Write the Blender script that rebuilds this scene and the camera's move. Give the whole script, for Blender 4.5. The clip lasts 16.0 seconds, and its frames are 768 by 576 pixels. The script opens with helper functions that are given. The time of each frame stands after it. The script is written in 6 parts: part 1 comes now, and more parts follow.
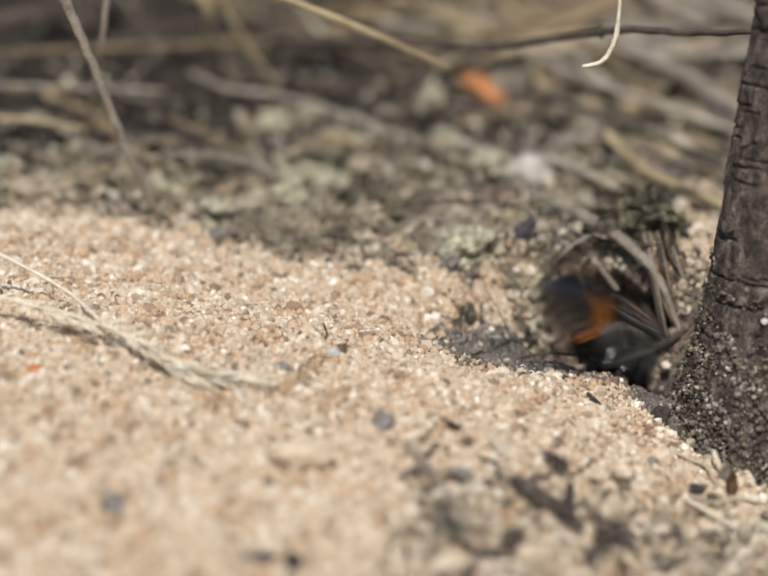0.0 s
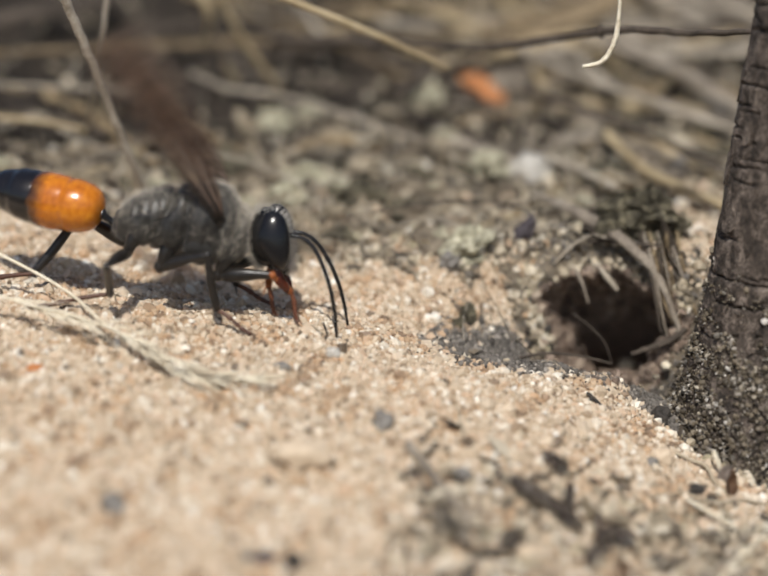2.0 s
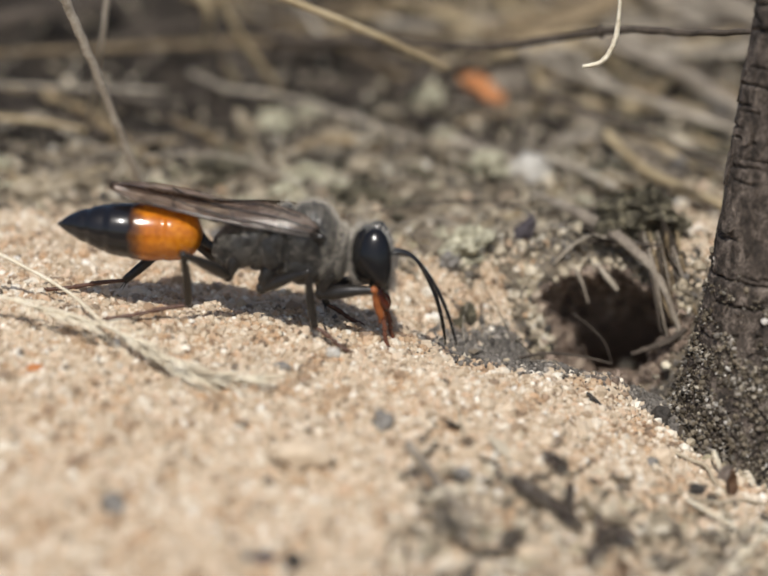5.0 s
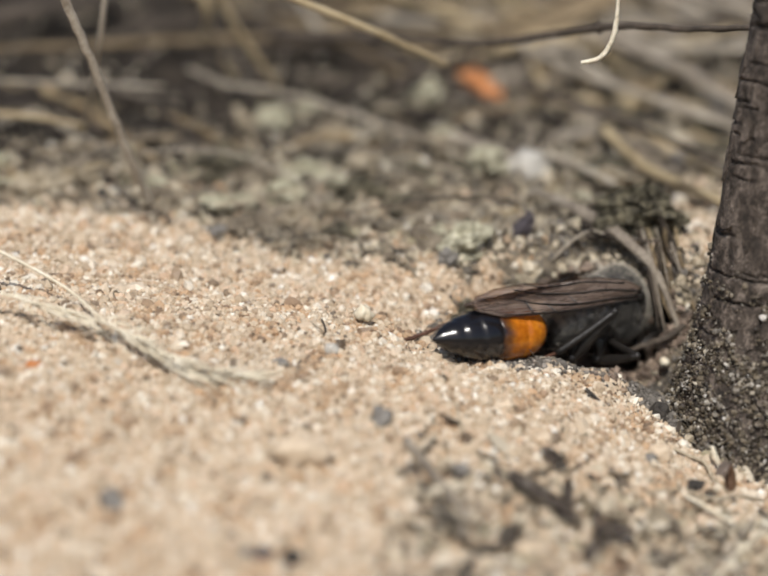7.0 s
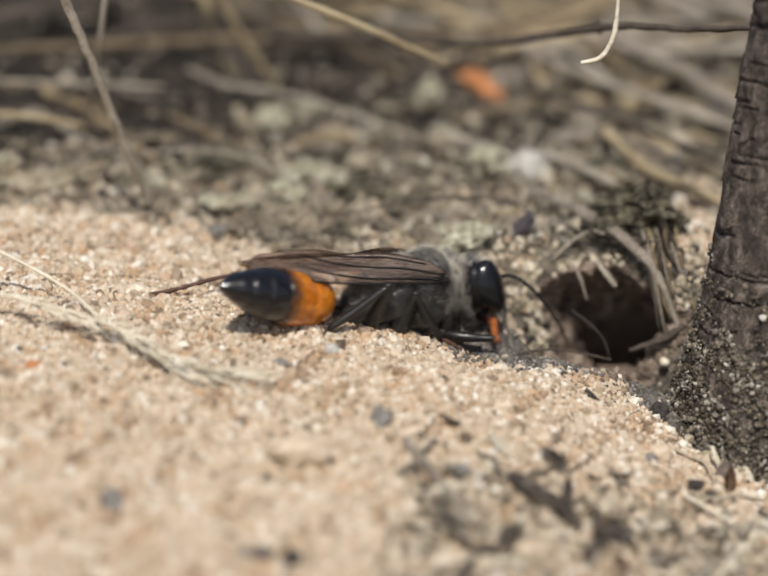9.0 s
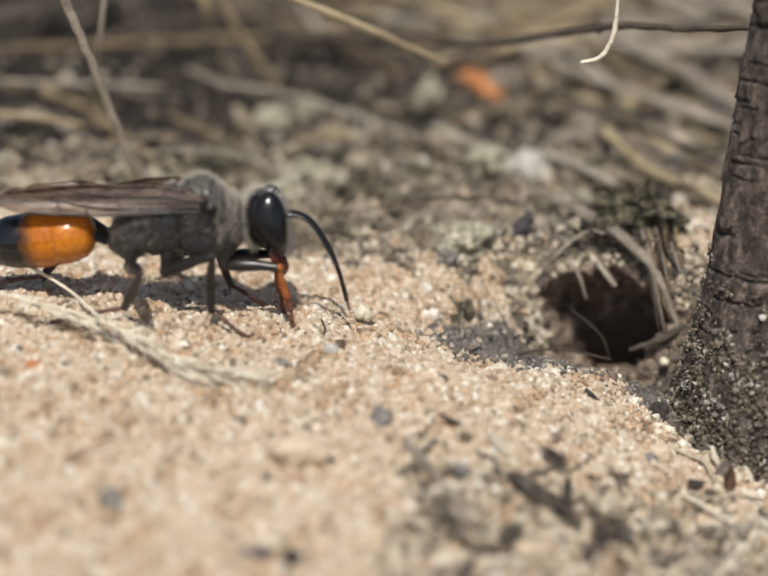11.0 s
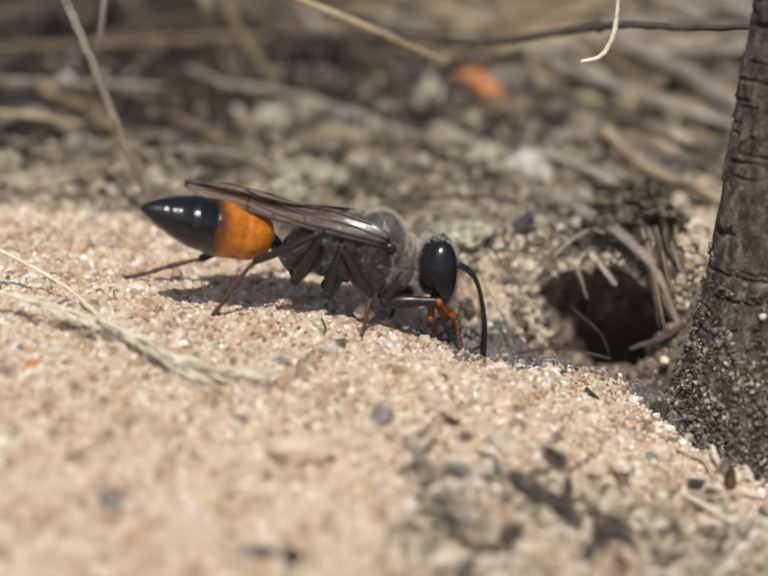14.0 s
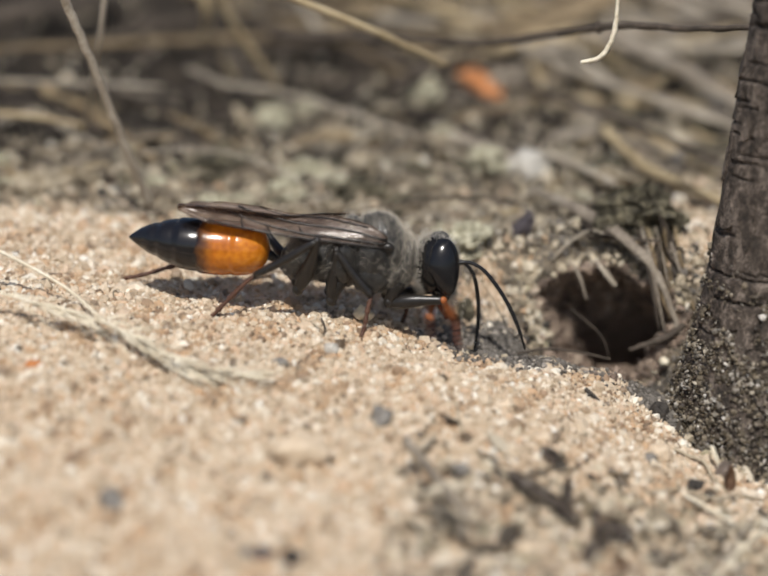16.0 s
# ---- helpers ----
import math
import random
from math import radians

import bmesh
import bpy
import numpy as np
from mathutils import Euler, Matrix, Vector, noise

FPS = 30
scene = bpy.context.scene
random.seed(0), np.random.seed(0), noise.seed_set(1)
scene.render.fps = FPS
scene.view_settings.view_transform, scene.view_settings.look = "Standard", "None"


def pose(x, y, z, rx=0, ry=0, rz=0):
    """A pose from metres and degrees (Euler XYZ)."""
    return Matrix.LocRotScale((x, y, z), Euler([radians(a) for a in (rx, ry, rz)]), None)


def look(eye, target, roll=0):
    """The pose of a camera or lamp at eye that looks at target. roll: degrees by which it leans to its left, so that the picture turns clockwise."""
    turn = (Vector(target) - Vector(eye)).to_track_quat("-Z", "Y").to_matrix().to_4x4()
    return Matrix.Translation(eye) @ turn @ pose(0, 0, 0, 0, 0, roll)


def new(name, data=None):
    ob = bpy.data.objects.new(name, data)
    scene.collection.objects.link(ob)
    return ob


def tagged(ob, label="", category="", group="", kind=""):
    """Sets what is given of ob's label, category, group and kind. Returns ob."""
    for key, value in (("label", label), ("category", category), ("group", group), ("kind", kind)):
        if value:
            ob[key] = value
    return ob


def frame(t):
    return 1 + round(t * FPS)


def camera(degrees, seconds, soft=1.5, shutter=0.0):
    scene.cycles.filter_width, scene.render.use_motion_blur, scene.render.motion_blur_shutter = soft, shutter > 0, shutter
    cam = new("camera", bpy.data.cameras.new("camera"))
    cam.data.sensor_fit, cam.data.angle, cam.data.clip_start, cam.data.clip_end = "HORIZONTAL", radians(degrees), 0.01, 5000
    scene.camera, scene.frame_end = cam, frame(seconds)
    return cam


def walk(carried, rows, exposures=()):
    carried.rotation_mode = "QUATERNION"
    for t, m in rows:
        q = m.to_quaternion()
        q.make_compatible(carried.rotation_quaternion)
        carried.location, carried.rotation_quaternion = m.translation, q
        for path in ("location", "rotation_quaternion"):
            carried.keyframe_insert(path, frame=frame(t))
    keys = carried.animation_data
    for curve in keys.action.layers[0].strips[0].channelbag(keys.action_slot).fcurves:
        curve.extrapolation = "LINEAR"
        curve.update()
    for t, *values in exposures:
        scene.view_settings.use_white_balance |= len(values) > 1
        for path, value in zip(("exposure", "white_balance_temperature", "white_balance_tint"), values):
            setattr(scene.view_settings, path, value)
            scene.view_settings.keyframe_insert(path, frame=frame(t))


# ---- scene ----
# ---- camera ----
MM = 0.001
EYE = (0.0, -0.12267, 0.03287)
cam = camera(22, 16.0, soft=1.9, shutter=0.75)
cam.data.dof.use_dof = True
cam.data.dof.focus_distance = 0.1275
cam.data.dof.aperture_fstop = 15


def aim(dx, dy):
    # the view's centre, moved by millimetres at the distance of the subject
    return look(EYE, (dx * MM, 0.259 * dy * MM, 0.966 * dy * MM))


walk(cam, [(0.0, aim(0, 0)), (3.2, aim(0, 0)), (6.35, aim(0, 0)), (6.5, aim(0.04, -0.06)), (6.65, aim(0.08, -0.18)),
           (7.0, aim(0.1, -0.25)), (9.0, aim(0.1, -0.24)), (11.5, aim(0.12, -0.27)), (12.0, aim(0.1, -0.32)),
           (15.0, aim(0.1, -0.31)), (16.0, aim(0.12, -0.27))])

# ---- world, sun, exposure ----
SUN_AZ, SUN_EL = radians(-94), radians(54)
world = bpy.data.worlds.new("sky")
scene.world = world
world.use_nodes = True
sky = world.node_tree.nodes.new("ShaderNodeTexSky")
sky.sky_type = "NISHITA"
sky.sun_disc = False
sky.air_density, sky.dust_density, sky.ozone_density = 1.0, 2.0, 0.8
sky.sun_elevation = SUN_EL
sky.sun_rotation = radians(90) - SUN_AZ
background = world.node_tree.nodes["Background"]
background.inputs["Strength"].default_value = 0.085
world.node_tree.links.new(sky.outputs[0], background.inputs[0])
sun_data = bpy.data.lights.new("sun", "SUN")
sun_data.energy, sun_data.angle, sun_data.color = 3.65, radians(0.53), (1.0, 0.965, 0.91)
sun = new("sun", sun_data)
sun.matrix_world = look((0.5 * math.cos(SUN_EL) * math.cos(SUN_AZ), 0.5 * math.cos(SUN_EL) * math.sin(SUN_AZ), 0.5 * math.sin(SUN_EL)), (0, 0, 0))
scene.view_settings.exposure = -0.06


# ---- materials ----
def links(m):
    return m.node_tree.nodes, m.node_tree.links


def ramp_node(nodes, stops, mode="LINEAR"):
    r = nodes.new("ShaderNodeValToRGB")
    r.color_ramp.interpolation = mode
    e = r.color_ramp.elements
    while len(e) < len(stops):
        e.new(0.5)
    for el, (p, c) in zip(e, stops):
        el.position, el.color = p, (*c, 1)
    return r


def surface(name, stops, size=1.0, rough=0.8, bump=0.3, detail=6, coat=0.0, spec=0.4, stretch=(1, 1, 1), fine=0.12, trans=0.0, sheen=0.0):
    """A two-scale noise material; size is the blotch size in millimetres."""
    m = bpy.data.materials.new(name)
    m.use_nodes = True
    n, l = links(m)
    b = n["Principled BSDF"]
    tc = n.new("ShaderNodeTexCoord")
    mp = n.new("ShaderNodeMapping")
    mp.inputs["Scale"].default_value = [1000 / size * s for s in stretch]
    l.new(tc.outputs["Object"], mp.inputs[0])
    big = n.new("ShaderNodeTexNoise")
    big.inputs["Scale"].default_value, big.inputs["Detail"].default_value = 1, detail
    l.new(mp.outputs[0], big.inputs[0])
    small = n.new("ShaderNodeTexNoise")
    small.inputs["Scale"].default_value, small.inputs["Detail"].default_value = 1 / fine, 3
    l.new(mp.outputs[0], small.inputs[0])
    mix = n.new("ShaderNodeMath")
    mix.operation = "MULTIPLY_ADD"
    mix.inputs[1].default_value = 0.45
    l.new(small.outputs[0], mix.inputs[0])
    half = n.new("ShaderNodeMath")
    half.operation = "MULTIPLY"
    half.inputs[1].default_value = 0.55
    l.new(big.outputs[0], half.inputs[0])
    l.new(half.outputs[0], mix.inputs[2])
    r = ramp_node(n, stops)
    l.new(mix.outputs[0], r.inputs[0])
    l.new(r.outputs[0], b.inputs["Base Color"])
    b.inputs["Roughness"].default_value = rough
    b.inputs["Specular IOR Level"].default_value = spec
    b.inputs["Coat Weight"].default_value = coat
    b.inputs["Transmission Weight"].default_value = trans
    b.inputs["Sheen Weight"].default_value = sheen
    if bump:
        bp = n.new("ShaderNodeBump")
        bp.inputs["Strength"].default_value = bump
        bp.inputs["Distance"].default_value = 0.1 * size * MM
        l.new(mix.outputs[0], bp.inputs["Height"])
        l.new(bp.outputs[0], b.inputs["Normal"])
    return m


def grain_material(name, stops, rough=0.35, trans=0.0, speck=0.3):
    """Each grain takes a colour of its own, with a little mottling inside it."""
    m = bpy.data.materials.new(name)
    m.use_nodes = True
    n, l = links(m)
    b = n["Principled BSDF"]
    g = n.new("ShaderNodeNewGeometry")
    r = ramp_node(n, stops)
    tc = n.new("ShaderNodeTexCoord")
    no = n.new("ShaderNodeTexNoise")
    no.inputs["Scale"].default_value, no.inputs["Detail"].default_value = 5000, 3
    l.new(tc.outputs["Object"], no.inputs[0])
    l.new(g.outputs["Random Per Island"], r.inputs[0])
    hsv = n.new("ShaderNodeHueSaturation")
    val = n.new("ShaderNodeMapRange")
    val.inputs["To Min"].default_value, val.inputs["To Max"].default_value = 1 - speck, 1 + speck
    l.new(no.outputs[0], val.inputs["Value"])
    l.new(val.outputs[0], hsv.inputs["Value"])
    l.new(r.outputs[0], hsv.inputs["Color"])
    l.new(hsv.outputs[0], b.inputs["Base Color"])
    b.inputs["Roughness"].default_value = rough
    b.inputs["Transmission Weight"].default_value = trans
    bp = n.new("ShaderNodeBump")
    bp.inputs["Strength"].default_value, bp.inputs["Distance"].default_value = 0.4, 0.00006
    l.new(no.outputs[0], bp.inputs["Height"])
    l.new(bp.outputs[0], b.inputs["Normal"])
    return m


def abdomen_material():
    """Orange plates that darken through red-brown into the black end, with a dark front rim and smoky blotches."""
    m = surface("banded_abdomen", [(0.3, (0.33, 0.075, 0.004)), (0.5, (0.55, 0.17, 0.009)), (0.68, (0.72, 0.28, 0.02))], size=2.2, rough=0.2, bump=0.08, spec=0.5, fine=0.16, coat=0.35)
    n, l = links(m)
    b = n["Principled BSDF"]
    orange = b.inputs["Base Color"].links[0].from_socket
    tc = n.new("ShaderNodeTexCoord")
    no = n.new("ShaderNodeTexNoise")
    no.inputs["Scale"].default_value, no.inputs["Detail"].default_value = 700, 4
    sep = n.new("ShaderNodeSeparateXYZ")
    l.new(tc.outputs["Object"], sep.inputs[0])
    l.new(tc.outputs["Object"], no.inputs[0])
    wave = n.new("ShaderNodeMath")
    wave.operation = "MULTIPLY_ADD"
    wave.inputs[1].default_value = 0.0011
    l.new(no.outputs[0], wave.inputs[0])
    l.new(sep.outputs[0], wave.inputs[2])
    along = n.new("ShaderNodeMapRange")
    along.inputs["From Min"].default_value, along.inputs["From Max"].default_value = -0.0054, 0.0016
    l.new(wave.outputs[0], along.inputs["Value"])
    black = ramp_node(n, [(0.0, (0, 0, 0)), (0.2, (0, 0, 0)), (0.27, (0.25, 0.25, 0.25)), (0.36, (1, 1, 1)), (0.8, (1, 1, 1)), (0.9, (0.3, 0.3, 0.3))])
    l.new(along.outputs[0], black.inputs[0])
    mix = n.new("ShaderNodeMix")
    mix.data_type = "RGBA"
    mix.inputs[6].default_value = (0.009, 0.008, 0.009, 1)
    l.new(black.outputs[0], mix.inputs[0])
    l.new(orange, mix.inputs[7])
    l.new(mix.outputs[2], b.inputs["Base Color"])
    return m


SAND_STOPS = [(0.0, (0.16, 0.125, 0.09)), (0.05, (0.3, 0.215, 0.14)), (0.15, (0.46, 0.36, 0.25)), (0.40, (0.555, 0.445, 0.318)),
              (0.60, (0.61, 0.5, 0.37)), (0.74, (0.57, 0.4, 0.265)), (0.82, (0.66, 0.565, 0.44)), (0.95, (0.75, 0.68, 0.56)), (1.0, (0.86, 0.82, 0.74))]
GRIT_STOPS = [(0.0, (0.04, 0.035, 0.03)), (0.15, (0.12, 0.1, 0.075)), (0.4, (0.33, 0.277, 0.197)), (0.62, (0.51, 0.43, 0.31)),
              (0.80, (0.63, 0.55, 0.415)), (0.9, (0.34, 0.3, 0.19)), (1.0, (0.76, 0.7, 0.6))]
M_SAND = grain_material("sand_grain", SAND_STOPS, rough=0.42, speck=0.25)
M_BROWNSAND = grain_material("brown_sand_grain", [(0.0, (0.1, 0.075, 0.05)), (0.15, (0.3, 0.2, 0.125)), (0.45, (0.46, 0.33, 0.21)), (0.7, (0.52, 0.34, 0.2)), (0.85, (0.58, 0.45, 0.31)), (1.0, (0.64, 0.55, 0.42))], rough=0.55, speck=0.2)
M_BURROWGRIT = grain_material("burrow_grit", [(0.0, (0.08, 0.057, 0.043)), (0.5, (0.2, 0.146, 0.11)), (0.85, (0.3, 0.225, 0.17)), (1.0, (0.42, 0.34, 0.26))], rough=0.7)
M_DUST = grain_material("grey_dust", [(0.0, (0.06, 0.052, 0.044)), (0.3, (0.115, 0.102, 0.087)), (0.75, (0.17, 0.152, 0.131)), (0.95, (0.23, 0.206, 0.176)), (1.0, (0.36, 0.32, 0.275))], rough=0.8)
M_GRIT = grain_material("grit_grain", GRIT_STOPS, rough=0.6)
M_DARKGRIT = grain_material("dark_grit", [(0.0, (0.025, 0.02, 0.016)), (0.4, (0.07, 0.055, 0.042)), (0.7, (0.14, 0.115, 0.088)), (0.93, (0.2, 0.175, 0.14)), (1.0, (0.38, 0.34, 0.29))], rough=0.4)
M_PALEGRIT = grain_material("pale_grit", [(0.0, (0.1, 0.09, 0.075)), (0.4, (0.24, 0.215, 0.18)), (0.8, (0.42, 0.385, 0.33)), (1.0, (0.66, 0.62, 0.56))], rough=0.35)
M_PURPLE = surface("purple_grey_chip", [(0.3, (0.03, 0.025, 0.028)), (0.7, (0.11, 0.092, 0.1))], size=0.5, rough=0.7, bump=0.6)
M_SANDBASE = surface("packed_sand", [(0.3, (0.42, 0.31, 0.21)), (0.5, (0.54, 0.42, 0.3)), (0.7, (0.62, 0.51, 0.38))], size=0.6, rough=0.9, bump=0.8)
M_FLAKE = grain_material("litter_flake", [(0.0, (0.04, 0.033, 0.026)), (0.25, (0.12, 0.095, 0.068)), (0.5, (0.3, 0.245, 0.17)), (0.75, (0.45, 0.38, 0.27)), (1.0, (0.58, 0.51, 0.4))], rough=0.8)
M_FIBRE = grain_material("litter_fibre", [(0.0, (0.06, 0.05, 0.04)), (0.35, (0.18, 0.145, 0.1)), (0.7, (0.36, 0.3, 0.22)), (1.0, (0.6, 0.54, 0.44))], rough=0.6)
# dark soil, blackened further for the shade between the straws
M_SHADED_HUMUS = surface("shaded_humus", [(0.3, (0.009, 0.007, 0.005)), (0.5, (0.022, 0.017, 0.012)), (0.7, (0.06, 0.046, 0.033))], size=2.5, rough=0.95, bump=0.9)
M_CLOD = surface("caked_soil", [(0.3, (0.14, 0.11, 0.075)), (0.5, (0.33, 0.275, 0.195)), (0.7, (0.52, 0.45, 0.34))], size=0.7, rough=0.9, bump=1.0)
M_LICHEN = surface("pale_lichen", [(0.38, (0.1, 0.09, 0.06)), (0.5, (0.36, 0.335, 0.235)), (0.62, (0.64, 0.6, 0.46))], size=0.45, rough=0.9, bump=1.0)
M_STEMGRIT = grain_material("stem_grit", [(0.0, (0.035, 0.027, 0.016)), (0.45, (0.105, 0.083, 0.054)), (0.85, (0.21, 0.172, 0.12)), (1.0, (0.42, 0.37, 0.29))], rough=0.6)
M_STEMBARK = surface("furrowed_bark", [(0.36, (0.016, 0.013, 0.01)), (0.5, (0.068, 0.052, 0.041)), (0.64, (0.24, 0.195, 0.16))], size=0.9, rough=0.85, bump=0.9, stretch=(1.1, 1.1, 0.75), fine=0.16)
M_SOIL = surface("soil", [(0.3, (0.07, 0.056, 0.042)), (0.5, (0.17, 0.138, 0.1)), (0.7, (0.3, 0.25, 0.18))], size=2.0, rough=0.95, bump=0.8)
M_BURROW = surface("burrow_soil", [(0.3, (0.16, 0.113, 0.083)), (0.55, (0.27, 0.196, 0.147)), (0.75, (0.38, 0.29, 0.22))], size=1.5, rough=0.95, bump=0.9)
M_BARK = surface("bark", [(0.3, (0.05, 0.04, 0.034)), (0.5, (0.17, 0.135, 0.112)), (0.7, (0.36, 0.3, 0.25))], size=1.6, rough=0.85, bump=0.8, stretch=(1, 1, 0.4))
M_STRAW = surface("straw", [(0.3, (0.20, 0.15, 0.085)), (0.5, (0.40, 0.31, 0.18)), (0.72, (0.58, 0.48, 0.32))], size=2.2, rough=0.55, bump=0.3)
M_OLDSTRAW = surface("weathered_straw", [(0.3, (0.17, 0.145, 0.112)), (0.5, (0.35, 0.3, 0.235)), (0.72, (0.58, 0.52, 0.43))], size=1.8, rough=0.7, bump=0.4)
M_GREYSTRAW = surface("grey_straw", [(0.3, (0.11, 0.09, 0.07)), (0.5, (0.24, 0.2, 0.155)), (0.72, (0.42, 0.37, 0.3))], size=1.8, rough=0.7, bump=0.4)
M_PALESTRAW = surface("pale_straw", [(0.36, (0.58, 0.5, 0.36)), (0.5, (0.76, 0.68, 0.52)), (0.64, (0.86, 0.8, 0.66))], size=1.5, rough=0.5, bump=0.2)
M_DRYLEAF = surface("dry_leaf", [(0.34, (0.035, 0.027, 0.021)), (0.5, (0.12, 0.093, 0.075)), (0.66, (0.36, 0.315, 0.265))], size=0.7, rough=0.7, bump=0.6)
M_RUSTLEAF = surface("rust_leaf", [(0.34, (0.06, 0.032, 0.018)), (0.5, (0.16, 0.085, 0.045)), (0.66, (0.26, 0.16, 0.1))], size=0.6, rough=0.65, bump=0.5)
M_TWIG = surface("dark_twig", [(0.3, (0.03, 0.024, 0.018)), (0.5, (0.07, 0.054, 0.041)), (0.72, (0.15, 0.12, 0.092))], size=1.0, rough=0.8, bump=0.5)
M_ROOTLET = surface("rootlet", [(0.3, (0.30, 0.24, 0.17)), (0.6, (0.48, 0.41, 0.3))], size=1.0, rough=0.7, bump=0.2)
M_ORANGE_STONE = surface("orange_stone", [(0.3, (0.42, 0.15, 0.048)), (0.6, (0.56, 0.235, 0.088)), (0.75, (0.64, 0.35, 0.17))], size=0.8, rough=0.6, bump=0.4)
M_WHITE_STONE = surface("white_quartz", [(0.3, (0.4, 0.37, 0.325)), (0.7, (0.6, 0.57, 0.51))], size=0.8, rough=0.35, bump=0.3)
M_CREAM_STONE = surface("cream_quartz", [(0.3, (0.62, 0.53, 0.37)), (0.7, (0.8, 0.73, 0.58))], size=0.6, rough=0.4, bump=0.2)
M_TAN_STONE = surface("tan_stone", [(0.3, (0.57, 0.44, 0.3)), (0.7, (0.73, 0.6, 0.45))], size=0.6, rough=0.5, bump=0.3)
M_GREY_STONE = surface("grey_stone", [(0.3, (0.125, 0.112, 0.098)), (0.7, (0.28, 0.258, 0.23))], size=0.5, rough=0.6, bump=0.4)
M_DARK_CRUMB = surface("dark_crumb", [(0.3, (0.02, 0.017, 0.015)), (0.7, (0.07, 0.06, 0.05))], size=0.5, rough=0.8, bump=0.6)
M_MOSS = surface("moss", [(0.38, (0.025, 0.022, 0.016)), (0.5, (0.075, 0.065, 0.043)), (0.62, (0.2, 0.175, 0.115))], size=0.7, rough=0.9, bump=0.7)
M_CHITIN = surface("black_chitin", [(0.3, (0.006, 0.006, 0.007)), (0.7, (0.014, 0.014, 0.016))], size=0.5, rough=0.24, bump=0.15, spec=0.5)
M_EYE = surface("eye", [(0.3, (0.005, 0.005, 0.006)), (0.7, (0.012, 0.012, 0.014))], size=0.12, rough=0.2, bump=0.05, spec=0.45)
M_THORAX = surface("downy_thorax", [(0.4, (0.008, 0.0075, 0.007)), (0.62, (0.042, 0.039, 0.035))], size=0.45, rough=0.32, bump=0.7, spec=0.5, sheen=0.08)
M_ABDOMEN = abdomen_material()
M_LEG = surface("dark_leg", [(0.3, (0.008, 0.007, 0.006)), (0.7, (0.03, 0.026, 0.023))], size=0.4, rough=0.3, bump=0.25, spec=0.5)
M_RUST = surface("rust_leg", [(0.3, (0.22, 0.06, 0.016)), (0.7, (0.46, 0.15, 0.045))], size=0.5, rough=0.35, bump=0.1)
M_JAW = surface("dark_red_jaw", [(0.3, (0.05, 0.012, 0.008)), (0.7, (0.15, 0.034, 0.016))], size=0.4, rough=0.25, bump=0.05)
M_SILVER = surface("pale_hair", [(0.3, (0.4, 0.37, 0.32)), (0.7, (0.62, 0.58, 0.52))], size=0.5, rough=0.5, bump=0)
M_HEAD = surface("head_chitin", [(0.3, (0.005, 0.005, 0.005)), (0.7, (0.014, 0.013, 0.013))], size=0.3, rough=0.22, bump=0.15, spec=0.35)
M_LITTERSTRAW = surface("litter_straw", [(0.36, (0.06, 0.042, 0.024)), (0.5, (0.2, 0.145, 0.082)), (0.64, (0.37, 0.28, 0.165))], size=3.0, rough=0.65, bump=0.4)
M_TARSUS = surface("brown_tarsus", [(0.3, (0.05, 0.025, 0.018)), (0.7, (0.14, 0.065, 0.04))], size=0.3, rough=0.5, bump=0.2)
M_RUSTTARSUS = surface("rust_tarsus", [(0.3, (0.07, 0.025, 0.015)), (0.7, (0.2, 0.07, 0.034))], size=0.3, rough=0.45, bump=0.2)
M_HAIR = surface("silver_hair", [(0.3, (0.3, 0.265, 0.215)), (0.7, (0.54, 0.49, 0.415))], size=0.5, rough=0.5, bump=0)


def wing_material():
    m = surface("smoky_wing", [(0.38, (0.09, 0.064, 0.052)), (0.5, (0.2, 0.15, 0.122)), (0.62, (0.36, 0.285, 0.24))], size=1.2, rough=0.2, bump=0.4, stretch=(0.15, 1.6, 1), spec=0.7)
    n, l = links(m)
    clear = n.new("ShaderNodeBsdfTransparent")
    clear.inputs[0].default_value = (0.72, 0.6, 0.52, 1)
    mix = n.new("ShaderNodeMixShader")
    mix.inputs[0].default_value = 0.62
    l.new(clear.outputs[0], mix.inputs[1])
    l.new(n["Principled BSDF"].outputs[0], mix.inputs[2])
    l.new(mix.outputs[0], n["Material Output"].inputs[0])
    return m


M_WING = wing_material()


# ---- building helpers (lengths in millimetres) ----
def part(name, bm, material, parent=None, label="", smooth=True):
    me = bpy.data.meshes.new(name)
    bm.to_mesh(me)
    bm.free()
    me.transform(Matrix.Scale(MM, 4))
    if smooth:
        me.polygons.foreach_set("use_smooth", [True] * len(me.polygons))
    me.materials.append(material)
    ob = new(name, me)
    if parent:
        ob.parent = parent
    return tagged(ob, label)


